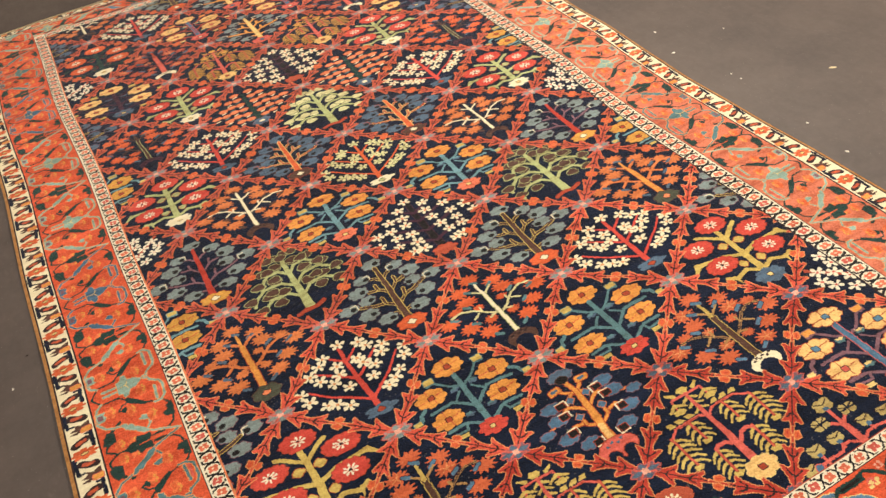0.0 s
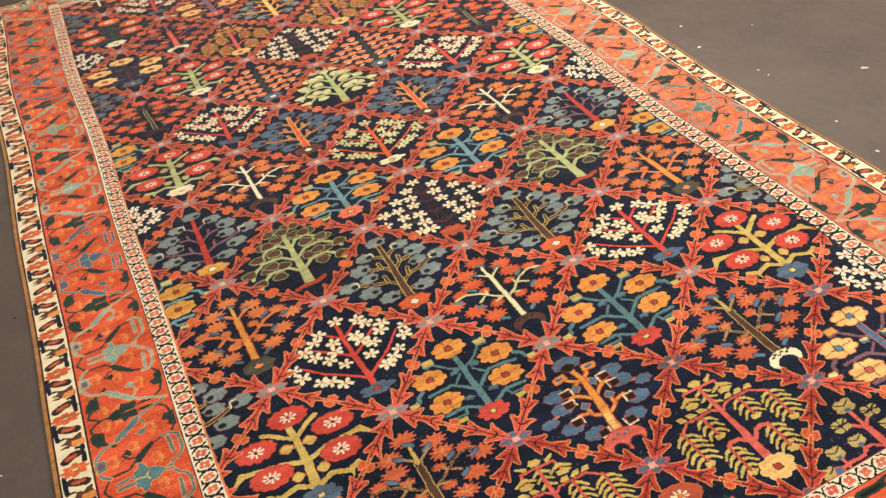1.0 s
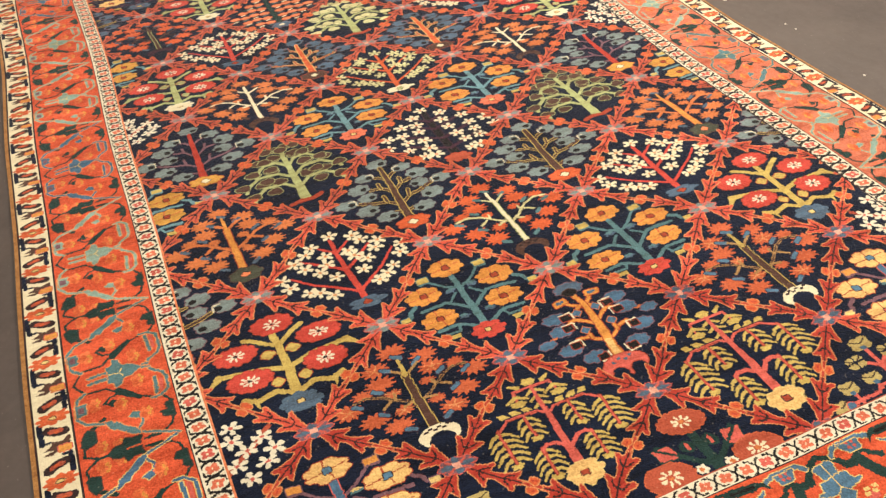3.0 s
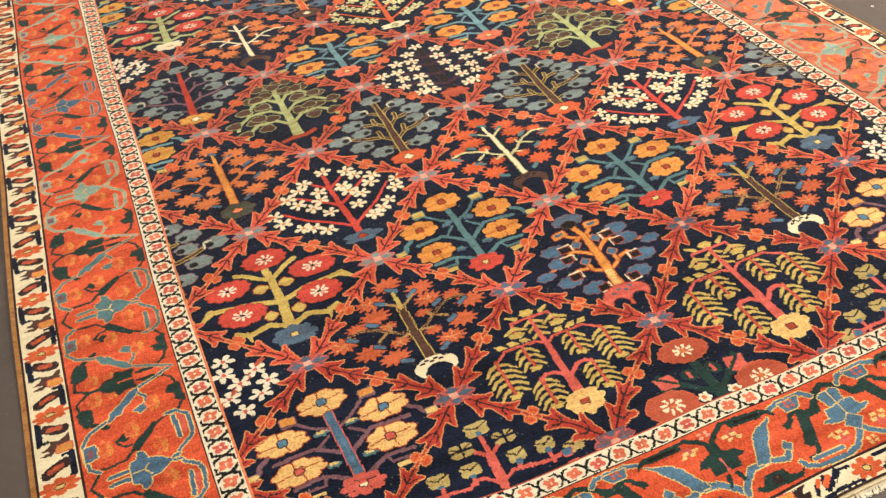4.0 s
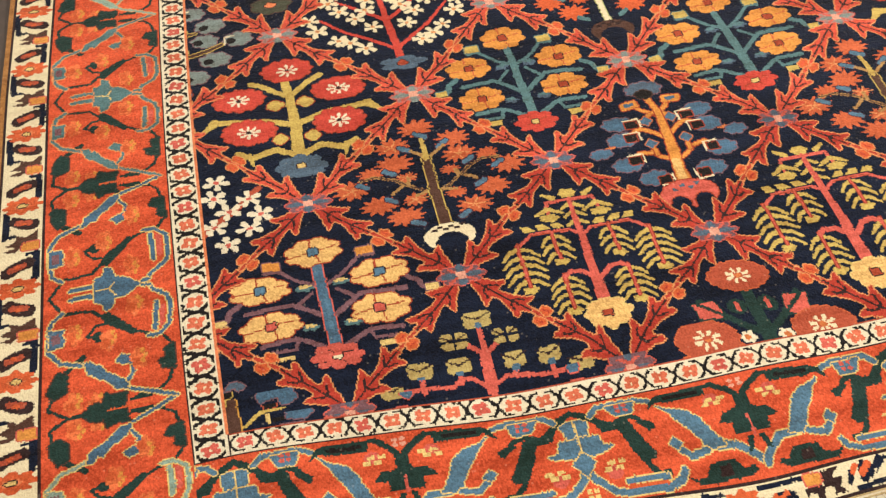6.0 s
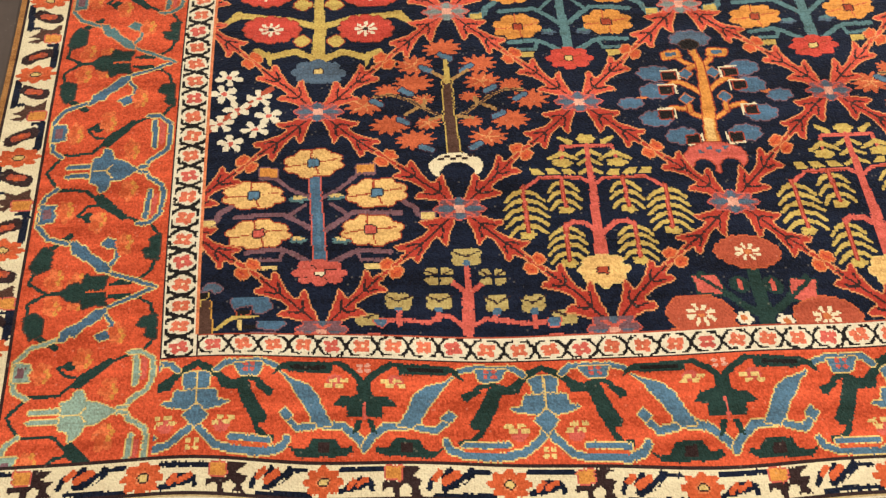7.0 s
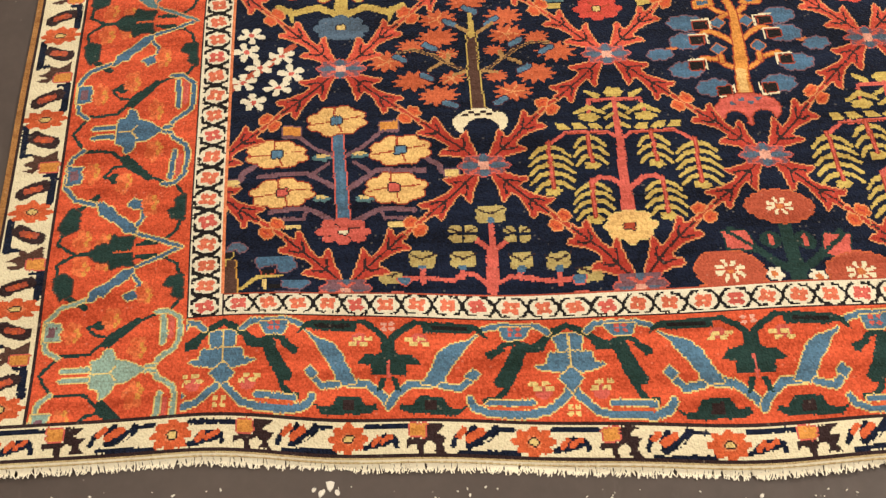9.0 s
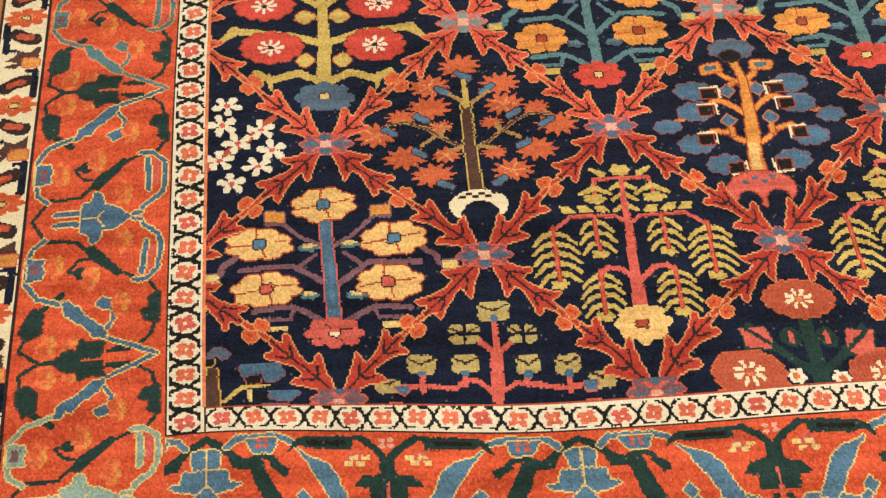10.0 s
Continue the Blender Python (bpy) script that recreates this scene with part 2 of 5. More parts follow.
class Pen:
    """Draws shapes in the coordinates of one motif: origin, two axes in metres, and the piece that owns the knots."""

    def __init__(self, ox, oy, ax, ay, bx, by, own):
        self.o, self.m, self.own = np.array([ox, oy]), np.array([[ax, bx], [ay, by]]), own
        self.inv = np.linalg.inv(self.m)

    def sub(self, name, label=""):
        """A pen on the same coordinates whose knots belong to a new piece of this motif."""
        return Pen(*self.o, *self.m[:, 0], *self.m[:, 1], piece(name, self.own, label))

    def lay(self, mask, lo, hi, c, o=None):
        corners = np.array([(x, y) for x in (lo[0], hi[0]) for y in (lo[1], hi[1])]) @ self.m.T + self.o
        i0 = max(int((corners[:, 0].min() - GX) / K) - 6, 0)
        i1 = min(int((corners[:, 0].max() - GX) / K) + 7, NX)
        j0 = max(int((corners[:, 1].min() - GY) / K) - 6, 0)
        j1 = min(int((corners[:, 1].max() - GY) / K) + 7, NY)
        if i0 >= i1 or j0 >= j1:
            return
        gx, gy = np.meshgrid(GX + (np.arange(i0, i1) + 0.5) * K - self.o[0], GY + (np.arange(j0, j1) + 0.5) * K - self.o[1])
        gx, gy = gx + OFF_X[j0:j1, i0:i1], gy + OFF_Y[j0:j1, i0:i1]
        a, b = self.inv[0, 0] * gx + self.inv[0, 1] * gy, self.inv[1, 0] * gx + self.inv[1, 1] * gy
        m, free = mask(a, b), open_to[j0:j1, i0:i1]
        cols, owns = dye_of[j0:j1, i0:i1], piece_of[j0:j1, i0:i1]
        if o is not None:
            d = m.copy()
            d[1:] |= m[:-1]
            d[:-1] |= m[1:]
            d[:, 1:] |= m[:, :-1]
            d[:, :-1] |= m[:, 1:]
            cols[d & free], owns[d & free] = dye(o), self.own
        cols[m & free], owns[m & free] = dye(c), self.own

    def oval(self, x, y, rx, ry, c, o=None):
        self.lay(lambda a, b: ((a - x) / rx) ** 2 + ((b - y) / ry) ** 2 < 1, (x - rx, y - ry), (x + rx, y + ry), c, o)

    def flower(self, x, y, rx, ry, n, deep, c, o=None, turn=0.0):
        def mask(a, b):
            u, v = (a - x) / rx, (b - y) / ry
            return np.hypot(u, v) < 1 - deep + deep * np.abs(np.cos(n / 2 * (np.arctan2(v, u) + turn)))
        self.lay(mask, (x - rx, y - ry), (x + rx, y + ry), c, o)

    def spikes(self, x, y, rx, ry, n, deep, c, o=None, turn=0.0):
        def mask(a, b):
            u, v = (a - x) / rx, (b - y) / ry
            w = (n * (np.arctan2(v, u) + turn) / (2 * np.pi)) % 1
            return np.hypot(u, v) < 1 - deep * 2 * np.abs(w - 0.5)
        self.lay(mask, (x - rx, y - ry), (x + rx, y + ry), c, o)

    def box(self, x0, y0, x1, y1, c, o=None):
        self.lay(lambda a, b: (a >= x0) & (a < x1) & (b >= y0) & (b < y1), (x0, y0), (x1, y1), c, o)

    def poly(self, pts, c, o=None):
        pts = np.array(pts, float)

        def mask(a, b):
            inside = np.zeros(a.shape, bool)
            for (x0, y0), (x1, y1) in zip(pts, np.roll(pts, -1, 0)):
                if y0 != y1:
                    inside ^= ((y0 > b) != (y1 > b)) & (a < x0 + (b - y0) * (x1 - x0) / (y1 - y0))
            return inside
        self.lay(mask, pts.min(0), pts.max(0), c, o)

    def line(self, pts, w, c, o=None, w1=None):
        pts, w1 = np.array(pts, float), w if w1 is None else w1
        n = len(pts) - 1

        def mask(a, b):
            m = np.zeros(a.shape, bool)
            for k in range(n):
                d = pts[k + 1] - pts[k]
                s = (((a - pts[k, 0]) * d[0] + (b - pts[k, 1]) * d[1]) / (d @ d)).clip(0, 1)
                m |= np.hypot(a - pts[k, 0] - s * d[0], b - pts[k, 1] - s * d[1]) < 0.5 * (w + (w1 - w) * (k + s) / n)
            return m
        g = max(w, w1)
        self.lay(mask, pts.min(0) - g, pts.max(0) + g, c, o)


# ---- trees of the field, each in a diamond whose half diagonal is 1 ----
def tree_yellow(p, petal="yellow", trunk="blue", bough="mauve", base="rose", eye="blue"):
    """Five large rosettes on a straight trunk."""
    t, own = p.sub("trunk"), base == "rose"
    box, seam = ("amber", "rust") if own else ("olive", "russet")
    for s in (-1, 1):
        p.sub("bough").line([(0.02 * s, 0.15), (0.15 * s, 0.22), (0.26 * s, 0.33), (0.3 * s, 0.37), (0.4 * s, 0.36)], 0.034, bough)
        arm = p.sub("bough")
        arm.line([(0.03 * s, -0.18), (0.16 * s, -0.07), (0.25 * s, -0.005), (0.57 * s, -0.02)], 0.042, bough)
        arm.line([(0.2 * s, -0.01), (0.09 * s, 0.09)], 0.032, bough)
        low = p.sub("bough")
        low.line([(0.08 * s, -0.46), (0.21 * s, -0.38), (0.28 * s, -0.345), (0.5 * s, -0.355)], 0.042, bough)
        low.line([(0.27 * s, -0.38), (0.29 * s, -0.44), (0.45 * s, -0.43)], 0.03, bough)
        p.sub("bough").line([(0.6 * s, 0.08), (0.68 * s, 0.03), (0.7 * s, -0.04)], 0.045, bough)
        f = p.sub("bud")
        f.box(s * 0.345 - 0.065, 0.375, s * 0.345 + 0.065, 0.455, box, bough)
        f = p.sub("bud")
        f.box(s * 0.765 - 0.05, -0.09, s * 0.765 + 0.05, -0.03, "straw" if own else box, bough)
        f = p.sub("bud")
        f.box(s * 0.36 - 0.055, -0.52, s * 0.36 + 0.055, -0.465, "straw" if own else box)
        for x, y in ((0.135, 0.145), (0.155, -0.265)):
            f = p.sub("bud")
            f.flower(x * s, y, 0.075, 0.035, 5, 0.4, "teal" if own else "slate")
            f.flower(x * s, y + 0.02, 0.055, 0.022, 5, 0.4, "straw" if own else bough)
    t.line([(0, -0.5), (-0.02, 0.36)], 0.085, "denim" if own else trunk, "rose" if own else None, 0.07)
    t.line([(0, -0.3), (-0.005, 0.05)], 0.03, trunk)
    for n, (x, y) in enumerate(((-0.02, 0.5), (-0.45, 0.19), (0.42, 0.17), (-0.42, -0.19), (0.37, -0.17))):
        f = p.sub("flower")
        f.flower(x, y, 0.22, 0.138, 8, 0.17, petal, "rust" if own else None, RNG.uniform(0.2, 0.55))
        f.line([(x - 0.02, y + 0.02), (x - 0.02, y + 0.125)], 0.012, seam)
        f.line([(x - 0.04, y - 0.005), (x - 0.19, y - 0.02)], 0.012, seam)
        f.line([(x + 0.03, y + 0.005), (x + 0.17, y + 0.03)], 0.012, seam)
        f.line([(x + 0.01, y - 0.02), (x + 0.03, y - 0.11)], 0.012, seam)
        f.box(x - 0.036, y - 0.032, x + 0.036, y + 0.032, (eye if n < 3 else "rose") if own else "rust", "dark")
    f = p.sub("root_flower")
    f.flower(-0.01, -0.545, 0.2, 0.12, 8, 0.22, base)
    for k in range(4):
        q = k * math.pi / 2 + 0.5
        f.line([(-0.01 + 0.05 * math.cos(q), -0.545 + 0.04 * math.sin(q)), (-0.01 + 0.12 * math.cos(q), -0.545 + 0.075 * math.sin(q))], 0.012, "dark" if own else "rust")
    f.box(-0.04, -0.568, 0.02, -0.522, "cream" if own else "straw", "dark")


def frond(p, x, y0, y1, leaf, w):
    """A hanging branch with drooping leaves in pairs and a crescent at its tip."""
    f = p.sub("frond")
    n = max(2, round((y0 - y1) / 0.072))
    for k in range(n):
        e = (k + 0.25) / n
        y = y0 + (y1 - y0) * e
        g = w * (0.82 + 0.18 * math.sin(math.pi * (k + 0.5) / n))
        for s in (-1, 1):
            f.line([(x, y), (x + 0.55 * s * g, y - 0.022), (x + s * g, y - 0.085)], 0.042, leaf, None, 0.024)
    f.flower(x, y1 - 0.03, 0.065, 0.042, 5, 0.25, leaf)
    f.line([(x, y0 + 0.02), (x, y1)], 0.034, "rust")
    f.line([(x, y0 + 0.02), (x, y1)], 0.014, "rose")


def tree_willow(p, leaf="olive", stem="rust", trunk="rose", base="yellow"):
    """A weeping tree: three pairs of arms, hung with fronds."""
    for s in (-1, 1):
        b = p.sub("bough")
        b.line([(0, 0.56), (0.19 * s, 0.56), (0.21 * s, 0.42)], 0.028, trunk)
        b.line([(0.13 * s, 0.6), (0.2 * s, 0.645)], 0.05, leaf, None, 0.03)
        for q in (-1, 1):
            b.line([(0.2 * s, 0.49), ((0.2 + 0.11 * q) * s, 0.43)], 0.045, leaf, None, 0.028)
        b.flower(0.21 * s, 0.395, 0.085, 0.045, 5, 0.25, leaf)
        for y in (0.5, 0.41, 0.32):
            b.line([(0.01 * s, y + 0.015), (0.085 * s, y - 0.03)], 0.036, leaf, None, 0.028)
        b = p.sub("bough")
        for x in (0.17, 0.29, 0.41):
            b.poly([((x - 0.06) * s, 0.28), ((x + 0.04) * s, 0.275), ((x + 0.055) * s, 0.335), ((x - 0.01) * s, 0.335)], leaf)
        b.line([(0.01 * s, 0.19), (0.09 * s, 0.25), (0.4 * s, 0.25), (0.53 * s, 0.15)], 0.03, trunk)
        b.line([(0.1 * s, 0.245), (0.4 * s, 0.245)], 0.012, stem)
        frond(p, 0.53 * s, 0.15, -0.22, leaf, 0.155)
        frond(p, 0.235 * s, 0.23, -0.02, leaf, 0.125)
        frond(p, 0.255 * s, -0.2, -0.5, leaf, 0.14)
        p.sub("bough").line([(0.02 * s, -0.27), (0.11 * s, -0.18), (0.2 * s, -0.165), (0.255 * s, -0.2)], 0.042, trunk)
    t = p.sub("trunk")
    t.line([(-0.02, -0.53), (-0.02, -0.28), (-0.01, 0.2), (0.005, 0.58)], 0.105, trunk, None, 0.03)
    p.sub("flower").flower(0, 0.625, 0.075, 0.05, 6, 0.2, leaf)
    f = p.sub("root_flower")
    f.flower(-0.02, -0.6, 0.185, 0.13, 8, 0.2, base, "straw")
    f.box(-0.055, -0.63, 0.015, -0.57, "rust", "dark")


def tree_star(p, petal="orange", trunk="umber", rim="olive", base="cream", twig="olive", bud="blue", mark="dark"):
    """A bush of ragged star flowers."""
    spots = ((-0.05, 0.61, 0.16), (-0.27, 0.45, 0.16), (0.22, 0.43, 0.16), (-0.28, 0.26, 0.165), (0.25, 0.25, 0.16), (0.48, 0.2, 0.11), (-0.48, 0.19, 0.11), (-0.2, 0.09, 0.09),
             (0.15, 0.09, 0.09), (0.62, 0.04, 0.165), (-0.65, 0.05, 0.165), (0.45, -0.17, 0.16), (-0.46, -0.16, 0.165), (-0.17, -0.17, 0.11), (0.15, -0.18, 0.1), (-0.28, -0.33, 0.165), (0.27, -0.34, 0.16))
    buds = ((-0.03, 0.52), (-0.18, 0.4), (0.13, 0.39), (-0.33, 0.17), (0.31, 0.16), (0.55, 0.06), (-0.56, 0.07), (-0.36, -0.13), (0.36, -0.12), (-0.2, -0.43), (0.17, -0.43))
    for n, (x, y, g) in enumerate(spots):
        f = p.sub("flower")
        f.spikes(x, y, g, g * 0.66, 11, 0.42, petal, None, RNG.uniform(0, 1))
        if n % 3 == 1 and base == "cream":
            for k in range(5):
                f.line([(x, y), (x + 0.09 * math.cos(k * 1.25), y + 0.06 * math.sin(k * 1.25))], 0.011, "ochre")
    for x, y in buds:
        p.sub("bud").line([(x - 0.035 * np.sign(x), y - 0.02), (x + 0.035 * np.sign(x), y + 0.025)], 0.046, bud, "plum" if base == "cream" else None)
    t, thick = p.sub("trunk"), 0.034 if base == "moss" else 0.024
    for s in (-1, 1):
        b = p.sub("bough")
        for way in (((0, -0.16), (0.15, -0.05), (0.29, 0.08), (0.44, 0.15), (0.57, 0.13)), ((0.25, 0.0), (0.34, -0.06)), ((0, 0.26), (0.13, 0.37)), ((0.2, 0.0), (0.19, 0.08)), ((0.06, -0.11), (0.16, -0.14))):
            b.line([(x * s, y) for x, y in way], 1.25 * thick, twig)
            if base == "cream" and len(way) > 2:
                b.line([(x * s, y) for x, y in way], 0.6 * thick, trunk)
    fat = 1.0 if base in ("cream", "moss") else 0.6
    t.line([(0, -0.52), (-0.02, 0.26)], 0.09 * fat, trunk, rim, 0.065 * fat)
    t.line([(-0.02, 0.26), (-0.03, 0.48)], 0.05, rim if base == "cream" else trunk, None, 0.035)
    b = p.sub("root")
    if base == "moss":
        b.flower(0, -0.6, 0.2, 0.125, 7, 0.2, base, "umber")
        b.flower(0, -0.6, 0.055, 0.04, 4, 0.3, "coral", "dark")
        return
    b.lay(lambda u, v: ((u / 0.2) ** 2 + ((v + 0.62) / 0.125) ** 2 < 1) & ((u / 0.13) ** 2 + ((v + 0.7) / 0.115) ** 2 > 1), (-0.22, -0.75), (0.22, -0.48), base)
    for k in range(6):
        b.box(-0.13 + 0.045 * k, -0.565 + 0.025 * (k % 2), -0.085 + 0.045 * k, -0.54 + 0.025 * (k % 2), mark)


def tree_blue(p, leaf="slate", rim="mauve", trunk="amber", edge=None, base="rose", twig=None, eye="black", big=1.0):
    """Scalloped leaves with dark eyes on forked boughs."""
    twig = twig or trunk
    for s in (-1, 1):
        b = p.sub("bough")
        for way in (((0, 0.26), (0.1, 0.36), (0.19, 0.4)), ((0, 0.0), (0.14, 0.14), (0.27, 0.17)), ((0.14, 0.14), (0.15, 0.24)), ((0, -0.26), (0.15, -0.14), (0.32, -0.1), (0.5, -0.02)), ((0.15, -0.14), (0.17, -0.02)), ((0, -0.42), (0.13, -0.36))):
            b.line([(x * s, y) for x, y in way], 0.034, twig, edge)
    spots = [(0, 0.64, 0.14)]
    for s in (-1, 1):
        spots += [(s * x, y, g) for x, y, g in ((0.26, 0.44, 0.13), (0.41, 0.25, 0.15), (0.36, 0.05, 0.13), (0.65, 0.03, 0.14), (0.44, -0.2, 0.15), (0.25, -0.4, 0.14))]
    for n, (x, y, g) in enumerate(spots):
        f = p.sub("leaf")
        f.flower(x, y, 0.88 * g * big, 0.6 * g * big, 7, 0.2, leaf, rim, RNG.uniform(0, 1))
        s = -1 if x > 0 else 1
        f.oval(x + s * 0.06, y - 0.015, 0.045, 0.036, eye)
        if n % 3 == 1:
            f.line([(x + s * 0.115, y - 0.05), (x + s * 0.115, y + 0.04), (x + s * 0.03, y + 0.05)], 0.013, "cream" if leaf == "grey" else twig)
    t = p.sub("stem")
    t.line([(0, -0.55), (0, 0.54)], 0.1, trunk, edge, 0.05)
    b = p.sub("root_flower")
    b.flower(0, -0.62, 0.22, 0.115, 7, 0.2, base, "rust")
    b.flower(0, -0.62, 0.06, 0.045, 4, 0.3, "slate" if base == "rose" else "cream", "dark")


def tree_blue_amber(p):
    """Blue scalloped leaves with black square eyes and white corners on a tapering amber trunk."""
    for s in (-1, 1):
        b = p.sub("bough")
        for way in (((0, 0.29), (0.11, 0.37), (0.15, 0.42)), ((0, 0.01), (0.14, 0.13), (0.21, 0.17), (0.28, 0.13)), ((0, -0.26), (0.13, -0.17), (0.17, -0.12), (0.3, -0.1)), ((0.14, -0.15), (0.15, -0.06)), ((0.03, 0.32), (0.11, 0.27))):
            b.line([(x * s, y) for x, y in way], 0.034, "amber", "rust")
        b.line([(0.46 * s, 0.03), (0.54 * s, 0.0)], 0.04, "orange")
        f = p.sub("leaf", "blue leaf framed in amber")
        f.poly([(s * 0.1, 0.42), (s * 0.26, 0.4), (s * 0.27, 0.48), (s * 0.12, 0.5)], "amber", "rust")
        f.box(s * 0.185 - 0.045, 0.435, s * 0.185 + 0.045, 0.47, "denim")
        for x, y in ((0.12, 0.24), (0.155, -0.02)):
            f = p.sub("leaf", "blue diamond leaf")
            f.poly([((x - 0.06) * s, y), (x * s, y + 0.055), ((x + 0.06) * s, y), (x * s, y - 0.055)], "denim", "orange")
        for x, y, g, ex, ey, up in ((0.36, 0.26, 0.135, 0.255, 0.23, 1), (0.375, 0.08, 0.14, 0.3, 0.085, 1), (0.42, -0.2, 0.135, 0.345, -0.165, 1), (0.25, -0.385, 0.13, 0.175, -0.42, -1)):
            f = p.sub("leaf", "blue scalloped leaf with a black eye")
            f.flower(x * s, y, g, 0.08, 8, 0.17, "denim", "mauve", RNG.uniform(0, 0.6))
            f.box(min((ex - 0.05) * s, (ex + 0.05) * s), ey - 0.04, max((ex - 0.05) * s, (ex + 0.05) * s), ey + 0.035, "black", "rust")
            f.line([((ex + 0.05) * s, ey + 0.055 * up), ((ex - 0.075) * s, ey + 0.055 * up), ((ex - 0.075) * s, ey - 0.04 * up)], 0.016, "cream")
        p.sub("leaf", "blue scalloped leaf").flower(0.6 * s, -0.035, 0.1, 0.058, 7, 0.2, "denim", "mauve", 0.3)
    t = p.sub("stem")
    t.line([(-0.03, -0.48), (0.0, -0.1), (0.03, 0.3), (-0.005, 0.48)], 0.105, "amber", "rust", 0.045)
    t.line([(-0.03, -0.46), (-0.02, -0.26)], 0.07, "yellow")
    f = p.sub("leaf", "slate crescent leaf over a black eye")
    f.flower(0.0, 0.61, 0.165, 0.095, 9, 0.15, "slate", "mauve")
    f.oval(-0.02, 0.545, 0.075, 0.055, "black", "umber")
    b = p.sub("root_flower")
    b.lay(lambda u, v: (((u + 0.04) / 0.24) ** 2 + ((v + 0.6) / 0.14) ** 2 < 1) & ((np.abs(u + 0.04) - 0.1) ** 2 / 0.0081 + ((v + 0.7) / 0.1) ** 2 > 1), (-0.3, -0.74), (0.22, -0.45), "rose", "rust")
    for k in range(4):
        b.box(-0.16 + 0.065 * k, -0.55 + 0.03 * (k % 2), -0.12 + 0.065 * k, -0.525 + 0.03 * (k % 2), "slate")


def blossom(p, x, y, r, c, eye):
    """A ragged white flower of five petals."""
    f = p.sub("blossom")
    turn = RNG.uniform(0, 1.2)
    for k in range(5):
        q = k * 2 * math.pi / 5 + turn
        f.line([(x, y), (x + 0.86 * r * math.cos(q), y + 0.66 * r * math.sin(q))], 0.2 * r, c, None, 0.6 * r)
    f.oval(x, y, 0.24 * r, 0.2 * r, eye)


def tree_fan(p, petal="cream", stem="scarlet", base="slate", eye="rust"):
    """White blossom in rows along stems that fan out."""
    t = p.sub("trunk")
    ways = []
    for s in (-1, 1):
        ways += [[(s * x, y) for x, y in way] for way in (((0.0, -0.42), (0.1, -0.34), (0.37, -0.13), (0.6, 0.1)), ((0.0, -0.04), (0.2, 0.12), (0.42, 0.31)), ((0.0, 0.26), (0.18, 0.42)))]
    for way in ways:
        p.sub("bough").line(way, 0.04, stem, None, 0.026)
    t.line([(0, -0.55), (-0.01, 0.5)], 0.075, stem, None, 0.045)
    b = p.sub("root_flower")
    b.flower(0, -0.6, 0.22, 0.09, 5, 0.3, base)
    b.flower(0, -0.6, 0.05, 0.04, 4, 0.3, eye, "dark")
    for x, y in ((0.0, 0.57), (0.24, 0.47), (0.33, 0.37), (0.14, 0.25), (0.15, 0.13), (0.5, 0.29), (0.4, 0.17), (0.28, 0.05), (0.15, -0.1), (0.7, 0.1), (0.65, -0.04), (0.49, -0.18), (0.37, -0.26), (0.26, -0.35)):
        for s in ((-1, 1) if x else (1,)):
            blossom(p, s * x + RNG.uniform(-0.02, 0.02), y + RNG.uniform(-0.02, 0.02), RNG.uniform(0.08, 0.092), petal, "ochre" if petal == "cream" else eye)


def tree_medallion(p, petal="scarlet", trunk="olive", base="slate"):
    """Red rosettes with white hearts."""
    t = p.sub("trunk")
    for s in (-1, 1):
        p.sub("bough").line([(0, -0.16), (0.24 * s, -0.06), (0.62 * s, -0.02)], 0.06, trunk)
        p.sub("bough").line([(0, 0.18), (0.2 * s, 0.36), (0.3 * s, 0.42)], 0.055, trunk)
        p.sub("bough").line([(0, -0.5), (0.18 * s, -0.4), (0.36 * s, -0.46), (0.46 * s, -0.4)], 0.055, trunk)
        p.sub("bough").line([(0.62 * s, -0.02), (0.72 * s, -0.12)], 0.09, trunk, None, 0.03)
        p.sub("bud").flower(0.12 * s, 0.1, 0.07, 0.06, 4, 0.2, trunk, "rust")
        p.sub("bud").flower(0.13 * s, -0.3, 0.06, 0.06, 4, 0.2, trunk, "rust")
        for k in range(3):
            p.sub("bough").line([((0.38 + 0.05 * k) * s, -0.43), ((0.36 + 0.09 * k) * s, -0.54)], 0.05, trunk, None, 0.02)
    t.line([(0, -0.55), (0, 0.4)], 0.1, trunk, None, 0.07)
    for x, y in ((0.03, 0.53), (-0.41, 0.23), (0.41, 0.21), (-0.36, -0.17), (0.36, -0.17)):
        f = p.sub("medallion")
        f.flower(x, y, 0.22, 0.145, 12, 0.12, petal, "rust")
        for k in range(8):
            q = k * math.pi / 4
            f.line([(x + 0.03 * math.cos(q), y + 0.025 * math.sin(q)), (x + 0.08 * math.cos(q), y + 0.062 * math.sin(q))], 0.016, "white", None, 0.028)
        f.oval(x, y, 0.022, 0.02, "dark")
    f = p.sub("root_flower")
    f.flower(0, -0.61, 0.2, 0.12, 8, 0.22, base, "slate")
    f.box(-0.03, -0.63, 0.03, -0.58, "straw", "dark")


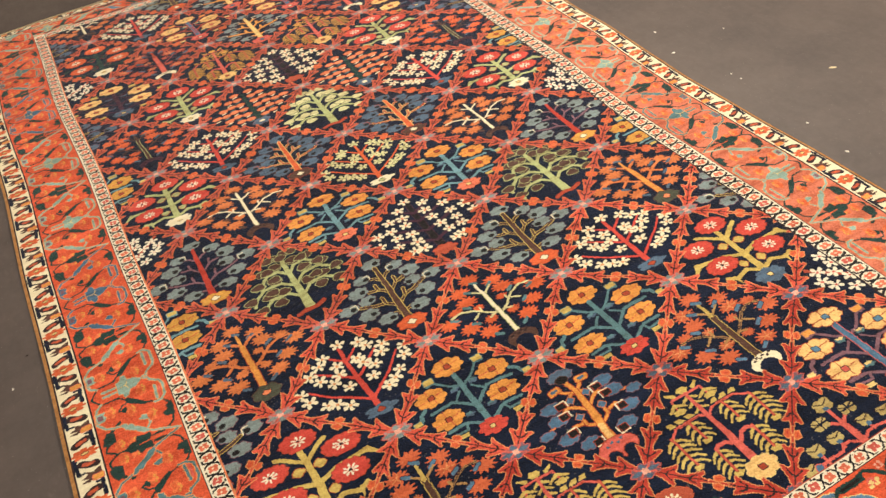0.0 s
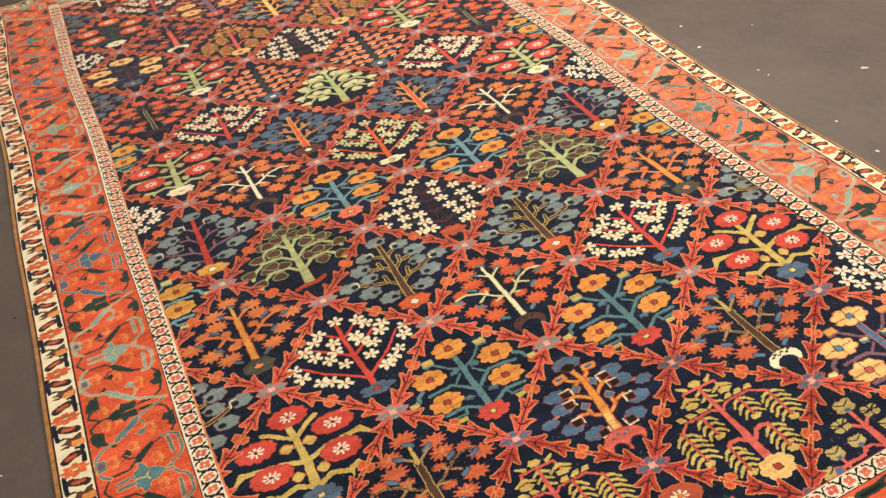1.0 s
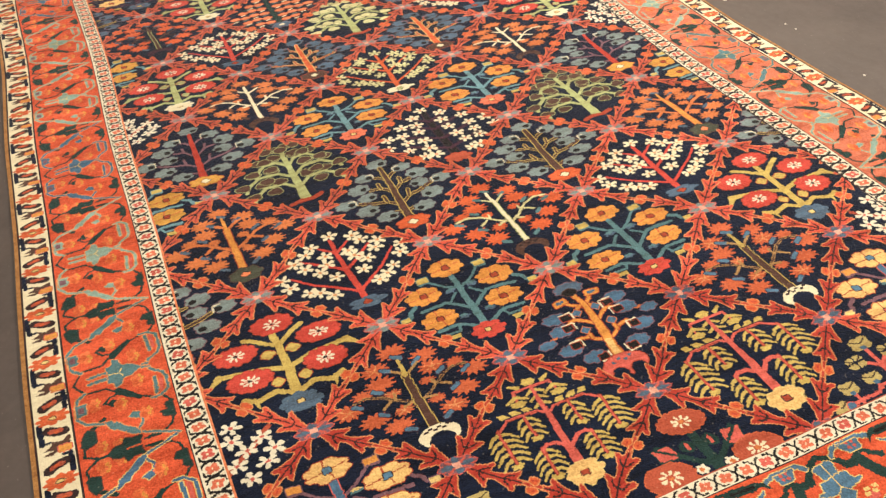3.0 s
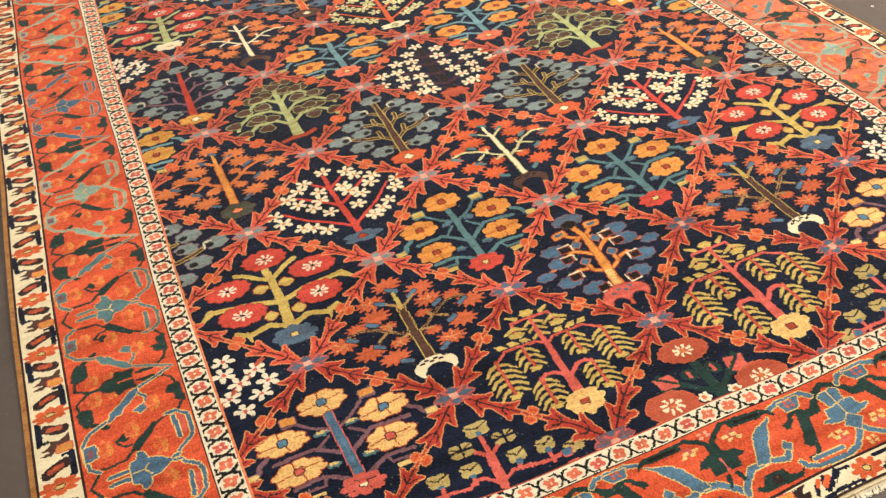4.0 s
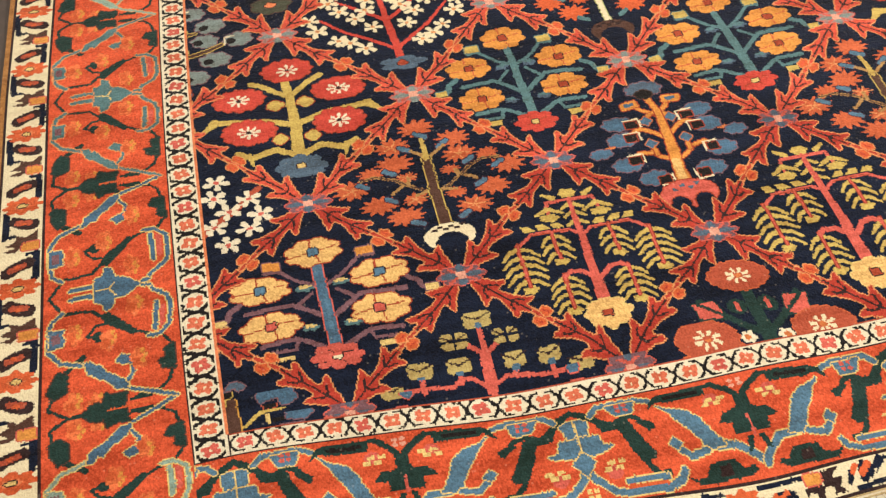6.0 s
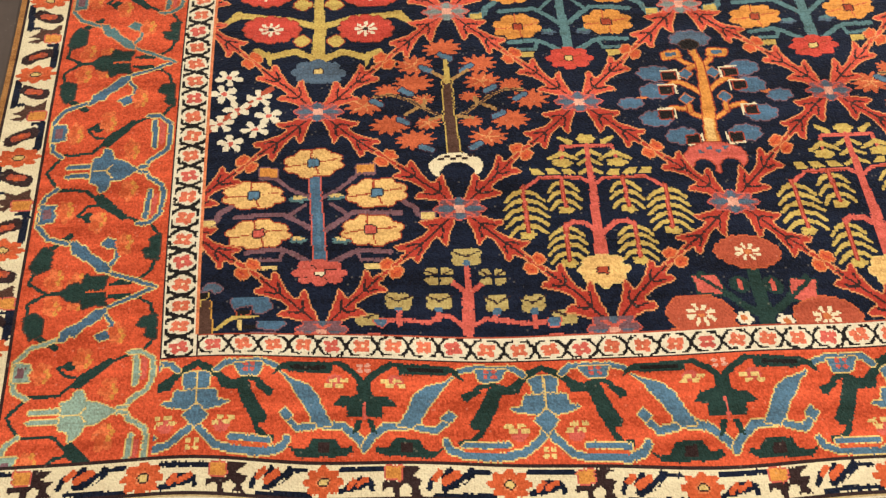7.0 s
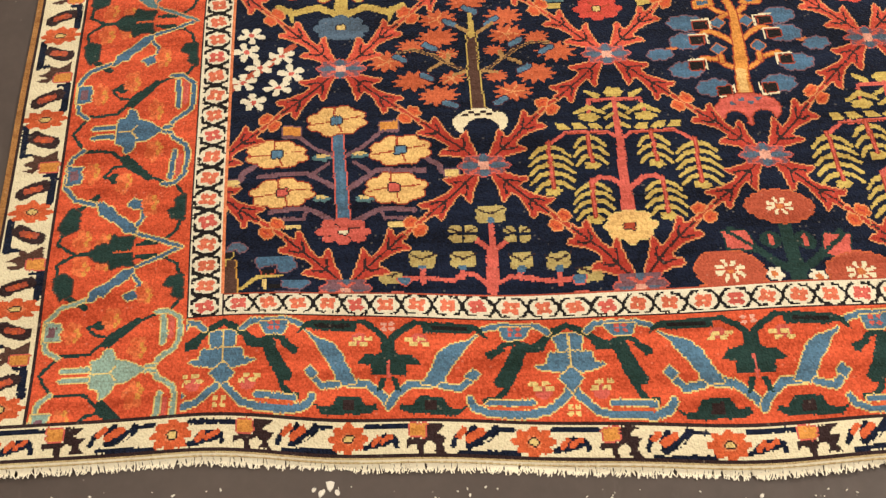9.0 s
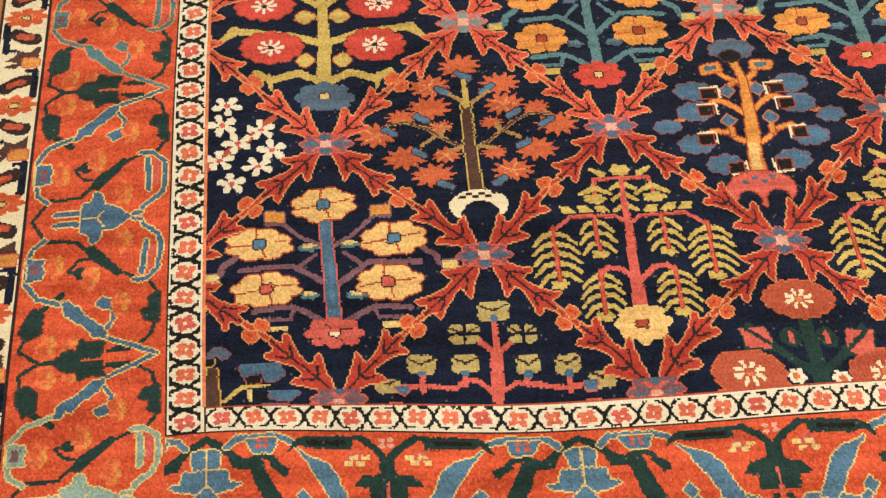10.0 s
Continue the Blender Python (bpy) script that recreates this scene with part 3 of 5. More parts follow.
def tree_green(p, leaf="umber", rim="sage", trunk="sage"):
    """A spreading tree with oval leaves."""
    t = p.sub("trunk")
    for s in (-1, 1):
        for y, g in ((-0.3, 0.55), (-0.05, 0.6), (0.2, 0.42)):
            p.sub("bough").line([(0, y), (0.3 * g * s, y + 0.16), (0.7 * g * s, y + 0.17), (g * s, y + 0.02), (1.05 * g * s, y - 0.08)], 0.05, trunk)
    for y, g in ((-0.3, 0.55), (-0.05, 0.62), (0.2, 0.45), (0.42, 0.25)):
        for s in (-1, 1):
            for q, h in ((0.36, 0.25), (0.55, 0.05), (0.78, 0.25), (1.04, 0.03)):
                f = p.sub("leaf")
                f.flower(g * q * s + RNG.uniform(-0.02, 0.02), y + h + RNG.uniform(-0.015, 0.015), 0.1, 0.07, 3, 0.22, leaf, rim, RNG.uniform(0, 3))
    t = p.sub("stem")
    t.line([(0, -0.56), (0, 0.55)], 0.13, trunk, None, 0.06)
    p.sub("leaf").oval(0, 0.62, 0.085, 0.065, leaf, rim)
    p.sub("root").line([(-0.2, -0.62), (-0.06, -0.58), (0.08, -0.6), (0.2, -0.55)], 0.07, "rust")


def shrub(p, petal="khaki", stem="rose"):
    """A low shrub of four-petalled flowers; it stands on the edge of the field."""
    t = p.sub("trunk")
    t.line([(0.015, 0.03), (0.02, 0.3)], 0.08, stem)
    t.line([(0.02, 0.3), (0.02, 0.5)], 0.04, stem)
    t.line([(-0.13, 0.42), (0.02, 0.29), (0.17, 0.41)], 0.036, stem)
    t.line([(-0.6, 0.07), (-0.45, 0.085), (-0.24, 0.08), (-0.18, 0.125), (-0.1, 0.12), (-0.02, 0.06), (0.06, 0.07), (0.14, 0.115), (0.22, 0.11), (0.43, 0.07), (0.62, 0.075)], 0.03, stem)
    for x, top in ((-0.455, 0.2), (-0.18, 0.2), (0.215, 0.18), (0.47, 0.16)):
        b = p.sub("bough")
        b.line([(x, 0.05 if abs(x) > 0.3 else 0.1), (x, top)], 0.036, stem)
    for x, y, r in ((0.02, 0.59, 0.135), (-0.18, 0.43, 0.12), (0.2, 0.42, 0.115), (-0.46, 0.225, 0.115), (-0.18, 0.23, 0.11), (0.22, 0.22, 0.1), (0.47, 0.2, 0.1), (-0.68, 0.09, 0.105), (0.68, 0.09, 0.1)):
        f = p.sub("flower")
        f.flower(x, y, 0.96 * r, r * 0.66, 4, 0.26, petal, None, math.pi / 4)
        f.line([(x - 0.09, y + 0.045), (x, y), (x + 0.09, y + 0.045)], 0.014, "dark")
        if 0.1 < abs(x) < 0.3 and y > 0.3:
            f.line([(x - 0.11, y), (x + 0.11, y)], 0.02, "navy")
            f.line([(x, y - 0.07), (x, y + 0.07)], 0.02, "navy")
        elif abs(x) < 0.6:
            f.oval(x, y - 0.055, 0.03, 0.026, "denim")
    for s in (-1, 1):
        p.sub("bud").oval(0.595 * s + 0.01, 0.07, 0.045, 0.04, "denim", "rose")


def corner_tree(p):
    """The tree that the corner of the field cuts off: a plum trunk in an amber frame, blue hooked leaves."""
    for s in (-1, 1):
        t = p.sub("trunk")
        t.poly([(0.19 * s, -0.02), (0.19 * s, 0.285), (0.265 * s, 0.28), (0.275 * s, -0.02)], "umber", "gold")
        f = p.sub("leaf", "blue hooked leaf")
        f.poly([(0.2 * s, 0.36), (0.24 * s, 0.42), (0.31 * s, 0.41), (0.35 * s, 0.35), (0.29 * s, 0.33), (0.28 * s, 0.37)], "slate", "mauve")
        f.box(min(0.2 * s, 0.26 * s), 0.3, max(0.2 * s, 0.26 * s), 0.35, "black", "olive")
        f = p.sub("leaf", "blue hooked leaf")
        f.poly([(0.4 * s, 0.18), (0.4 * s, 0.26), (0.5 * s, 0.29), (0.62 * s, 0.28), (0.66 * s, 0.18), (0.6 * s, 0.13), (0.54 * s, 0.13), (0.53 * s, 0.2)], "denim", "mauve")
        f.box(min(0.42 * s, 0.51 * s), 0.12, max(0.42 * s, 0.51 * s), 0.185, "black", "brick")
        t.line([(0.3 * s, 0.02), (0.4 * s, 0.11), (0.56 * s, 0.11)], 0.03, "olive")
        t.line([(0.44 * s, 0.09), (0.45 * s, 0.01)], 0.026, "straw")
        f.box(min(0.47 * s, 0.55 * s), 0.0, max(0.47 * s, 0.55 * s), 0.07, "black")
        p.sub("leaf", "blue leaf at the field's edge").flower(0.65 * s, 0.045, 0.1, 0.055, 5, 0.2, "denim", "mauve")


def medallion_shrub(p):
    t = p.sub("trunk")
    t.line([(0.01, 0.0), (0.0, 0.42)], 0.11, "green", None, 0.09)
    for s in (-1, 1):
        b = p.sub("bough")
        b.line([(0.02 * s, 0.08), (0.13 * s, 0.15), (0.25 * s, 0.26), (0.36 * s, 0.37)], 0.05, "green")
        b.line([(0.2 * s, 0.22), (0.4 * s, 0.22)], 0.04, "green")
        b = p.sub("bud")
        b.poly([(0.22 * s, 0.22), (0.4 * s, 0.22), (0.42 * s, 0.35), (0.25 * s, 0.36)], "rose", "green")
        b.line([(0.22 * s, 0.23), (0.38 * s, 0.35)], 0.03, "green")
        b = p.sub("bud")
        b.oval(0.115 * s, 0.3, 0.07, 0.065, "green")
        b.oval(0.115 * s, 0.3, 0.018, 0.045, "rose")
        f = p.sub("small_flower")
        f.flower(0.14 * s, 0.06, 0.065, 0.048, 6, 0.3, "white")
        f.oval(0.14 * s, 0.06, 0.025, 0.02, "orange")
    for x, y in ((0.0, 0.56), (-0.42, 0.07), (0.43, 0.1)):
        f = p.sub("medallion")
        f.flower(x, y, 0.225, 0.135, 16, 0.08, "brick", "russet")
        for k in range(8):
            q = k * math.pi / 4 + 0.39
            f.line([(x + 0.045 * math.cos(q), y + 0.032 * math.sin(q)), (x + 0.085 * math.cos(q), y + 0.06 * math.sin(q))], 0.02, "cream", None, 0.03)
        f.oval(x, y, 0.028, 0.022, "orange")


def tree_dots(p, petal="coral", trunk="green", bit="teal"):
    t = p.sub("trunk")
    t.line([(0, -0.55), (0, 0.5)], 0.12, trunk, None, 0.06)
    for s in (-1, 1):
        for y in (-0.35, -0.1, 0.15):
            p.sub("bough").line([(0, y), (0.3 * s, y + 0.14), (0.55 * s, y + 0.12)], 0.04, trunk)
    for j in range(6):
        y = 0.58 - 0.2 * j
        n = (1, 2, 3, 4, 3, 2)[j]
        for k in range(n):
            for s in (-1, 1):
                x = s * (0.14 + 0.17 * k)
                if abs(x) + abs(y) < 0.84:
                    p.sub("flower").oval(x, y + 0.03 * (k % 2), 0.085, 0.052, petal, "rust")
                    p.sub("bud").line([(x - 0.04, y - 0.09), (x + 0.03, y - 0.07)], 0.03, bit if (k + j) % 2 else "cream")
    f = p.sub("root_flower")
    f.flower(0, -0.62, 0.17, 0.12, 6, 0.25, "slate", "mauve")
    f.oval(0, -0.62, 0.05, 0.04, "cream")


def tree_blobs(p, petal="cream", trunk="plum"):
    """Paired white blossoms in rows on a plum stem."""
    t = p.sub("trunk")
    t.line([(0, -0.56), (0, 0.56)], 0.12, "black", trunk, 0.07)
    for s in (-1, 1):
        for y in (-0.4, -0.15, 0.1, 0.3):
            p.sub("bough").line([(0, y), (0.66 * (0.75 - max(y, 0)) * s, y + 0.22)], 0.05, trunk)
    for y0, xs in ((0.62, (0.0,)), (0.48, (0.2,)), (0.3, (0.18, 0.42)), (0.1, (0.2, 0.44, 0.66)), (-0.1, (0.22, 0.46, 0.72)), (-0.28, (0.24, 0.48)), (-0.46, (0.22, 0.36))):
        for x in xs:
            for s in ((-1, 1) if x else (1,)):
                blossom(p, x * s + RNG.uniform(-0.025, 0.025), y0 + RNG.uniform(-0.02, 0.02), RNG.uniform(0.078, 0.095), petal, "coral")
    p.sub("root_flower").flower(0, -0.62, 0.18, 0.1, 7, 0.3, "brick", "rust")


def tree_white(p):
    """Large white blossoms on red twigs."""
    t = p.sub("trunk")
    t.line([(0, -0.6), (0, 0.45)], 0.08, "rose")
    for s in (-1, 1):
        p.sub("bough").line([(0.1 * s, -0.3), (0.25 * s, -0.13), (0.45 * s, 0.03), (0.65 * s, 0.22)], 0.05, "brick")
    for x, y in ((0.33, 0.32), (0.3, 0.16), (0.56, 0.12), (0.4, 0.02), (0.63, -0.04), (0.54, -0.17), (0.29, -0.12), (0.37, -0.31)):
        for s in (-1, 1):
            blossom(p, x * s, y, 0.09, "white", "rose")


TREES = {
    "A1": lambda p: tree_yellow(p), "A2": lambda p: tree_yellow(p, "amber", "teal", "teal", "scarlet", "umber"), "A6": lambda p: tree_yellow(p, "amber", "aqua", "aqua", "salmon", "umber"),
    "A3": lambda p: tree_yellow(p, "gold", "aqua", "aqua", "slate", "brick"), "A4": lambda p: tree_yellow(p, "yellow", "plum", "plum", "slate", "plum"),
    "A5": lambda p: tree_yellow(p, "yellow", "crimson", "rust", "rose", "straw"),
    "B1": lambda p: tree_willow(p), "B2": lambda p: tree_willow(p, "gold", "umber", "rose", "yellow"),
    "C1": lambda p: tree_star(p, "russet", twig="tan"), "C2": lambda p: tree_star(p, "red", "cream", "sage", "umber", "pale", "teal"),
    "C3": lambda p: tree_star(p, "orange", "amber", "rust", "moss", "orange", "slate"), "C4": lambda p: tree_star(p, "orange", "cream", "umber", "umber", "cream", "umber"),
    "C5": lambda p: tree_star(p, "red", "umber", "sage", "plum", "umber", "slate"), "C6": lambda p: tree_star(p, "brick", "rose", "rust", "cream", "plum", "slate"),
    "D1": tree_blue_amber, "D2": lambda p: tree_blue(p, "grey", "mauve", "umber", "olive", "slate", None, "black", 1.08),
    "D3": lambda p: tree_blue(p, "grey", "plum", "umber", "olive", "red", "umber", "black", 1.2), "D4": lambda p: tree_blue(p, "grey", "plum", "crimson", None, "gold", "mauve", "black", 1.15),
    "D5": lambda p: tree_blue(p, "slate", "mauve", "umber", "olive", "slate"), "D6": lambda p: tree_blue(p, "slate", "umber", "red", "straw", "umber", "brick", "black", 1.25),
    "D7": lambda p: tree_blue(p, "grey", "mauve", "straw", "amber", "rose", "amber"),
    "E1": lambda p: tree_fan(p), "E2": lambda p: tree_fan(p, "pale", "red", "cream", "sage"),
    "F1": lambda p: tree_medallion(p), "F2": lambda p: tree_medallion(p, "scarlet", "sage", "cream"), "F3": lambda p: tree_medallion(p, "red", "green", "cream"),
    "G1": lambda p: tree_green(p), "G2": lambda p: tree_green(p, "pale", "green", "sage"),
    "N1": corner_tree, "H1": lambda p: shrub(p), "I1": lambda p: medallion_shrub(p), "J1": lambda p: tree_dots(p), "K1": lambda p: tree_blobs(p), "W1": lambda p: tree_white(p),
}
TREE_LABELS = {
    "A": "tree with five large yellow rosettes woven in wool", "B": "weeping willow with olive fronds woven in wool", "C": "bush of ragged orange star flowers woven in wool",
    "D": "tree with scalloped blue-grey leaves woven in wool", "E": "fan of white blossom on red stems woven in wool", "F": "tree with red white-hearted medallions woven in wool",
    "G": "spreading green-leaved tree woven in wool", "H": "low shrub with small olive flowers woven in wool", "I": "shrub with three brick-pink medallions woven in wool",
    "N": "cut-off tree with a plum trunk and blue leaves woven in wool", "J": "dark green tree with coral flowers woven in wool", "K": "plum-stemmed tree with paired white blossom woven in wool", "W": "white blossom on red twigs woven in wool"}
ROWS_OF_TREES = ("N1 H1 I1 H1 N1", "A1 B1 B1 A1", "W1 C1 D1 C1 W1", "F1 A2 A2 F1", "D2 E1 C2 E1 D2", "C3 D3 D3 C3", "A3 G1 K1 G1 A3", "D4 A6 A6 D4", "W1 C4 E2 C4 W1",
                 "F2 D6 D6 F2", "A3 E1 G2 E1 A3", "C5 J1 J1 C5", "D5 F2 K1 F2 D5", "A4 B2 B2 A4", "W1 C6 D7 C6 W1", "F3 A5 A5 F3", "D5 E1 D7 E1 D5", "C4 D3 A4 D3")

# ---- field, lattice and borders ----
FX0, FX1, FY0, FY1 = 0.05, 1.742, -0.05, 3.725          # field
MX0, MX1, MY0, MY1 = -0.004, 1.803, -0.092, 3.767       # main border, inner edge
OX0, OX1, OY0, OY1 = -0.212, 2.003, -0.253, 3.895       # main border, outer edge
EX0, EX1, EY0, EY1 = -0.295, 2.077, -0.306, 3.946       # outer guard, outer edge


def region(x0, y0, x1, y1):
    open_to[:] = False
    open_to[round((y0 - GY) / K):round((y1 - GY) / K), round((x0 - GX) / K):round((x1 - GX) / K)] = True


def ground(name, x0, y0, x1, y1, c, label=""):
    region(x0, y0, x1, y1)
    p = Pen(0, 0, 1, 0, 0, 1, piece(name, -1, label))
    stripe(p, x0, y0, x1, y1, c)
    return p


def stripe(p, x0, y0, x1, y1, c):
    """A straight band, true to the weave."""
    area = (slice(round((y0 - GY) / K), round((y1 - GY) / K)), slice(round((x0 - GX) / K), round((x1 - GX) / K)))
    dye_of[area], piece_of[area] = dye(c), p.own


def vine(p, fill, edge):
    """One side of the lattice: from one crossing at (0, 0) to the next at (1, 0), with barbed leaves and a bud."""
    half = [(0.03, 0.01), (0.07, 0.032), (0.12, 0.058), (0.165, 0.088), (0.21, 0.128), (0.214, 0.1), (0.198, 0.052), (0.206, 0.032), (0.25, 0.031), (0.3, 0.048), (0.34, 0.068), (0.387, 0.102),
            (0.392, 0.074), (0.374, 0.038), (0.386, 0.02), (0.46, 0.015)]
    for at, s in ((0, 1), (1, -1)):
        q = lambda x, y: (at + s * x, y)
        p.poly([q(x, y) for x, y in half] + [q(x, -y) for x, y in half[::-1]], fill, edge)
        p.line([q(0.06, 0), q(0.43, 0)], 0.014, "dark")
        for x, y in ((0.14, 0.065), (0.3, 0.05)):
            for e in (-1, 1):
                p.line([q(x, 0), q(x + 0.012, 0.5 * e * y), q(x + 0.05, e * y)], 0.014, "dark")
    p.line([(0.44, 0), (0.56, 0)], 0.024, fill, edge)
    for y in (0.045, -0.045):
        p.flower(0.5, y, 0.04, 0.036, 5, 0.2, "red", edge, 0.4)
        p.line([(0.485, y), (0.515, y)], 0.012, fill)


def weave_field():
    base = ground("field", FX0, FY0, FX1, FY1, "navy", "midnight blue wool ground of the rug")
    for j, row in enumerate(ROWS_OF_TREES):
        for k, code in enumerate(row.split()):
            i = 2 * k + j % 2
            g, shake = RNG.uniform(0.96, 1.03) if j > 4 else 1.0, 0.004 if j > 4 else 0.0
            x, y = LX + SX * i + RNG.uniform(-shake, shake), LY + SY * j + RNG.uniform(-shake, shake)
            own = piece("tree_motif", -1, TREE_LABELS[code[0]])
            TREES[code](Pen(x, y, SX * g, RNG.uniform(-shake, shake), RNG.uniform(-shake, shake), SY * g, own))
    for j in range(-1, 18):
        for i in range(0, 9):
            if (i + j) % 2:
                for s in (-1, 1):
                    if 0 <= i + s <= 8:
                        dx, dy = SX * s, SY
                        v = Pen(LX + SX * i, LY + SY * j, dx, dy, -0.75 * dy, 0.75 * dx, piece("vine", -1, "barbed madder red vine edged in ochre wool"))
                        vine(v, "crimson" if j < 2 and i < 7 else "madder" if j < 5 else "garnet", "gold" if j < 0 else "ochre" if j < 5 else "orange")
    for j in range(0, 18):
        for i in range(1, 9):
            if (i + j) % 2:
                p = Pen(LX + SX * i, LY + SY * j, SX, 0, 0, SY, piece("lattice_rosette", -1, "pink and slate eight-petalled rosette"))
                p.flower(0, 0, 0.18, 0.095, 8, 0.3, "mauve" if j < 3 else "dusk", "rose")
                for q in range(4):
                    w = q * math.pi / 2
                    p.oval(0.09 * math.cos(w), 0.06 * math.sin(w), 0.06 if q % 2 == 0 else 0.03, 0.025 if q % 2 == 0 else 0.04, "slate" if j < 3 else "grey")
                for q in range(4):
                    w = q * math.pi / 2 + 0.78
                    p.line([(0, 0), (0.13 * math.cos(w), 0.085 * math.sin(w))], 0.022, "rose")
                p.box(-0.036, -0.036, 0.036, 0.036, "blush")


def guard_inner(p, length, step):
    """White stripe: small red crosses between links of black vine. Unit: the stripe's width; x runs along it."""
    n = round(length / step)
    w = length / n
    for k in range(n):
        x, e = (k + 0.5) * w, k * w
        f = p.sub("cross_flower")
        f.flower(x, 0.5, 0.32 * w, 0.35, 4, 0.45, "rose" if k % 4 == 0 else "salmon", None, math.pi / 4 + RNG.uniform(-0.3, 0.3))
        f.box(x - 0.05, 0.45, x + 0.05, 0.55, "cream")
        p.line([(e - 0.16 * w, 0.1), (e - 0.03 * w, 0.36), (e + 0.04 * w, 0.66), (e + 0.2 * w, 0.9)], 0.135, "black")
        p.line([(e - 0.2 * w, 0.9), (e - 0.04 * w, 0.62), (e + 0.05 * w, 0.4), (e + 0.18 * w, 0.1)], 0.135, "black")
        p.line([(e - 0.42 * w, 0.93), (e - 0.2 * w, 0.88)], 0.1, "black")
        p.line([(e + 0.18 * w, 0.1), (e + 0.42 * w, 0.07)], 0.1, "black")
        p.line([(e + 0.2 * w, 0.9), (e + 0.34 * w, 0.94)], 0.08, "black")
        p.line([(e - 0.16 * w, 0.1), (e - 0.32 * w, 0.06)], 0.08, "black")


def guard_outer(p, length, step):
    """Cream stripe with red rosettes, brown buds and leaves. Unit: the stripe's width; x runs along it."""
    w = step
    h, wide = w / 4.7, step > 4

    def striped_leaf(x, y, flip):
        f = p.sub("leaf", "dark leaf striped with red")
        if wide and flip > 0:
            f.line([(x - 0.42 * h, y - 0.2), (x - 0.2 * h, y - 0.16), (x + 0.1 * h, y - 0.08), (x + 0.36 * h, y + 0.04), (x + 0.4 * h, y - 0.16)], 0.17, "navy")
            f.poly([(x - 0.36 * h, y - 0.12), (x - 0.2 * h, y + 0.1), (x + 0.05 * h, y + 0.2), (x + 0.34 * h, y + 0.2), (x + 0.34 * h, y), (x, y - 0.12)], "navy")
            f.line([(x - 0.22 * h, y - 0.09), (x - 0.08 * h, y + 0.1)], 0.17, "red")
            f.line([(x + 0.0 * h, y - 0.05), (x + 0.24 * h, y + 0.13)], 0.16, "red")
        elif wide:
            f.line([(x - 0.5 * h, y - 0.32), (x - 0.42 * h, y - 0.05), (x - 0.25 * h, y + 0.12)], 0.16, "navy")
            f.line([(x - 0.1 * h, y - 0.3), (x + 0.25 * h, y - 0.14), (x + 0.52 * h, y + 0.1), (x + 0.55 * h, y + 0.2)], 0.26, "navy")
            f.line([(x - 0.12 * h, y - 0.05), (x + 0.02 * h, y + 0.22)], 0.2, "navy")
            f.line([(x - 0.34 * h, y - 0.02), (x - 0.2 * h, y + 0.16)], 0.2, "red")
            f.line([(x - 0.1 * h, y - 0.12), (x + 0.2 * h, y + 0.12)], 0.24, "red")
            f.line([(x + 0.22 * h, y - 0.26), (x + 0.44 * h, y - 0.04)], 0.05, "cream")
        else:
            f.line([(x - 0.12 * flip, y - 0.2), (x, y), (x + 0.06 * flip, y + 0.22)], 0.31, "dark")
            f.line([(x - 0.06 * flip, y - 0.14), (x + 0.02, y + 0.14)], 0.15, "brick")
            f.oval(x, y, 0.05, 0.07, "red")

    for k in range(-1, math.ceil(length / w) + 2):
        x, m = k * w, (k + 0.5) * w
        p.line([(x + 0.1 * w, 0.86), (x + 0.38 * w, 0.86)], 0.16, "navy")
        p.line([(x - 0.08 * w, 0.12), (x - 0.38 * w, 0.13)], 0.16, "navy")
        if wide:
            striped_leaf(x + 0.19 * w, 0.42, 1)
            striped_leaf(x - 0.31 * w, 0.66, -1)
            p.line([(x - 0.2 * w, 0.86), (x - 0.1 * w, 0.85)], 0.14, "navy")
        else:
            striped_leaf(x + 0.245 * w, 0.45, 1)
            striped_leaf(x - 0.245 * w, 0.53, -1)
            p.line([(x + 0.38 * w, 0.86), (x + 0.38 * w, 0.66)], 0.09, "navy")
            p.line([(x - 0.38 * w, 0.13), (x - 0.38 * w, 0.34)], 0.09, "navy")
        b = p.sub("bud", "brown lily bud with an orange calyx")
        if wide:
            m = x + 0.4 * w
            b.poly([(m - 0.32 * h, 0.48), (m - 0.3 * h, 0.2), (m - 0.18 * h, 0.32), (m - 0.05 * h, 0.3), (m + 0.02 * h, 0.02), (m + 0.14 * h, 0.02), (m + 0.14 * h, 0.3), (m + 0.3 * h, 0.45),
                    (m + 0.45 * h, 0.3), (m + 0.38 * h, 0.1), (m + 0.72 * h, 0.1), (m + 0.6 * h, 0.32), (m + 0.72 * h, 0.6), (m + 0.45 * h, 0.68), (m + 0.72 * h, 0.96), (m + 0.2 * h, 0.96), (m + 0.2 * h, 0.5)], "dark")
        else:
            b.poly([(m - 0.4 * h, 0.4), (m - 0.25 * h, 0.12), (m - 0.1 * h, 0.42), (m + 0.05 * h, 0.15), (m + 0.3 * h, 0.4), (m + 0.62 * h, 0.35), (m + 0.4 * h, 0.6), (m + 0.7 * h, 0.9),
                    (m + 0.1 * h, 0.9), (m - 0.1 * h, 0.6)], "umber")
        b.box(m - (0.24 if wide else 0.36) * h, 0.55, m + (0.18 if wide else 0.08) * h, 0.93, "amber", "rose")
        f = p.sub("rosette")
        f.flower(x, 0.5, 0.54 * h, 0.49, 8, 0.3, "red")
        f.flower(x, 0.5, 0.2 * h, 0.2, 8, 0.3, "coral")
        f.oval(x, 0.5, 0.11 * h, 0.1, "straw", "dark")


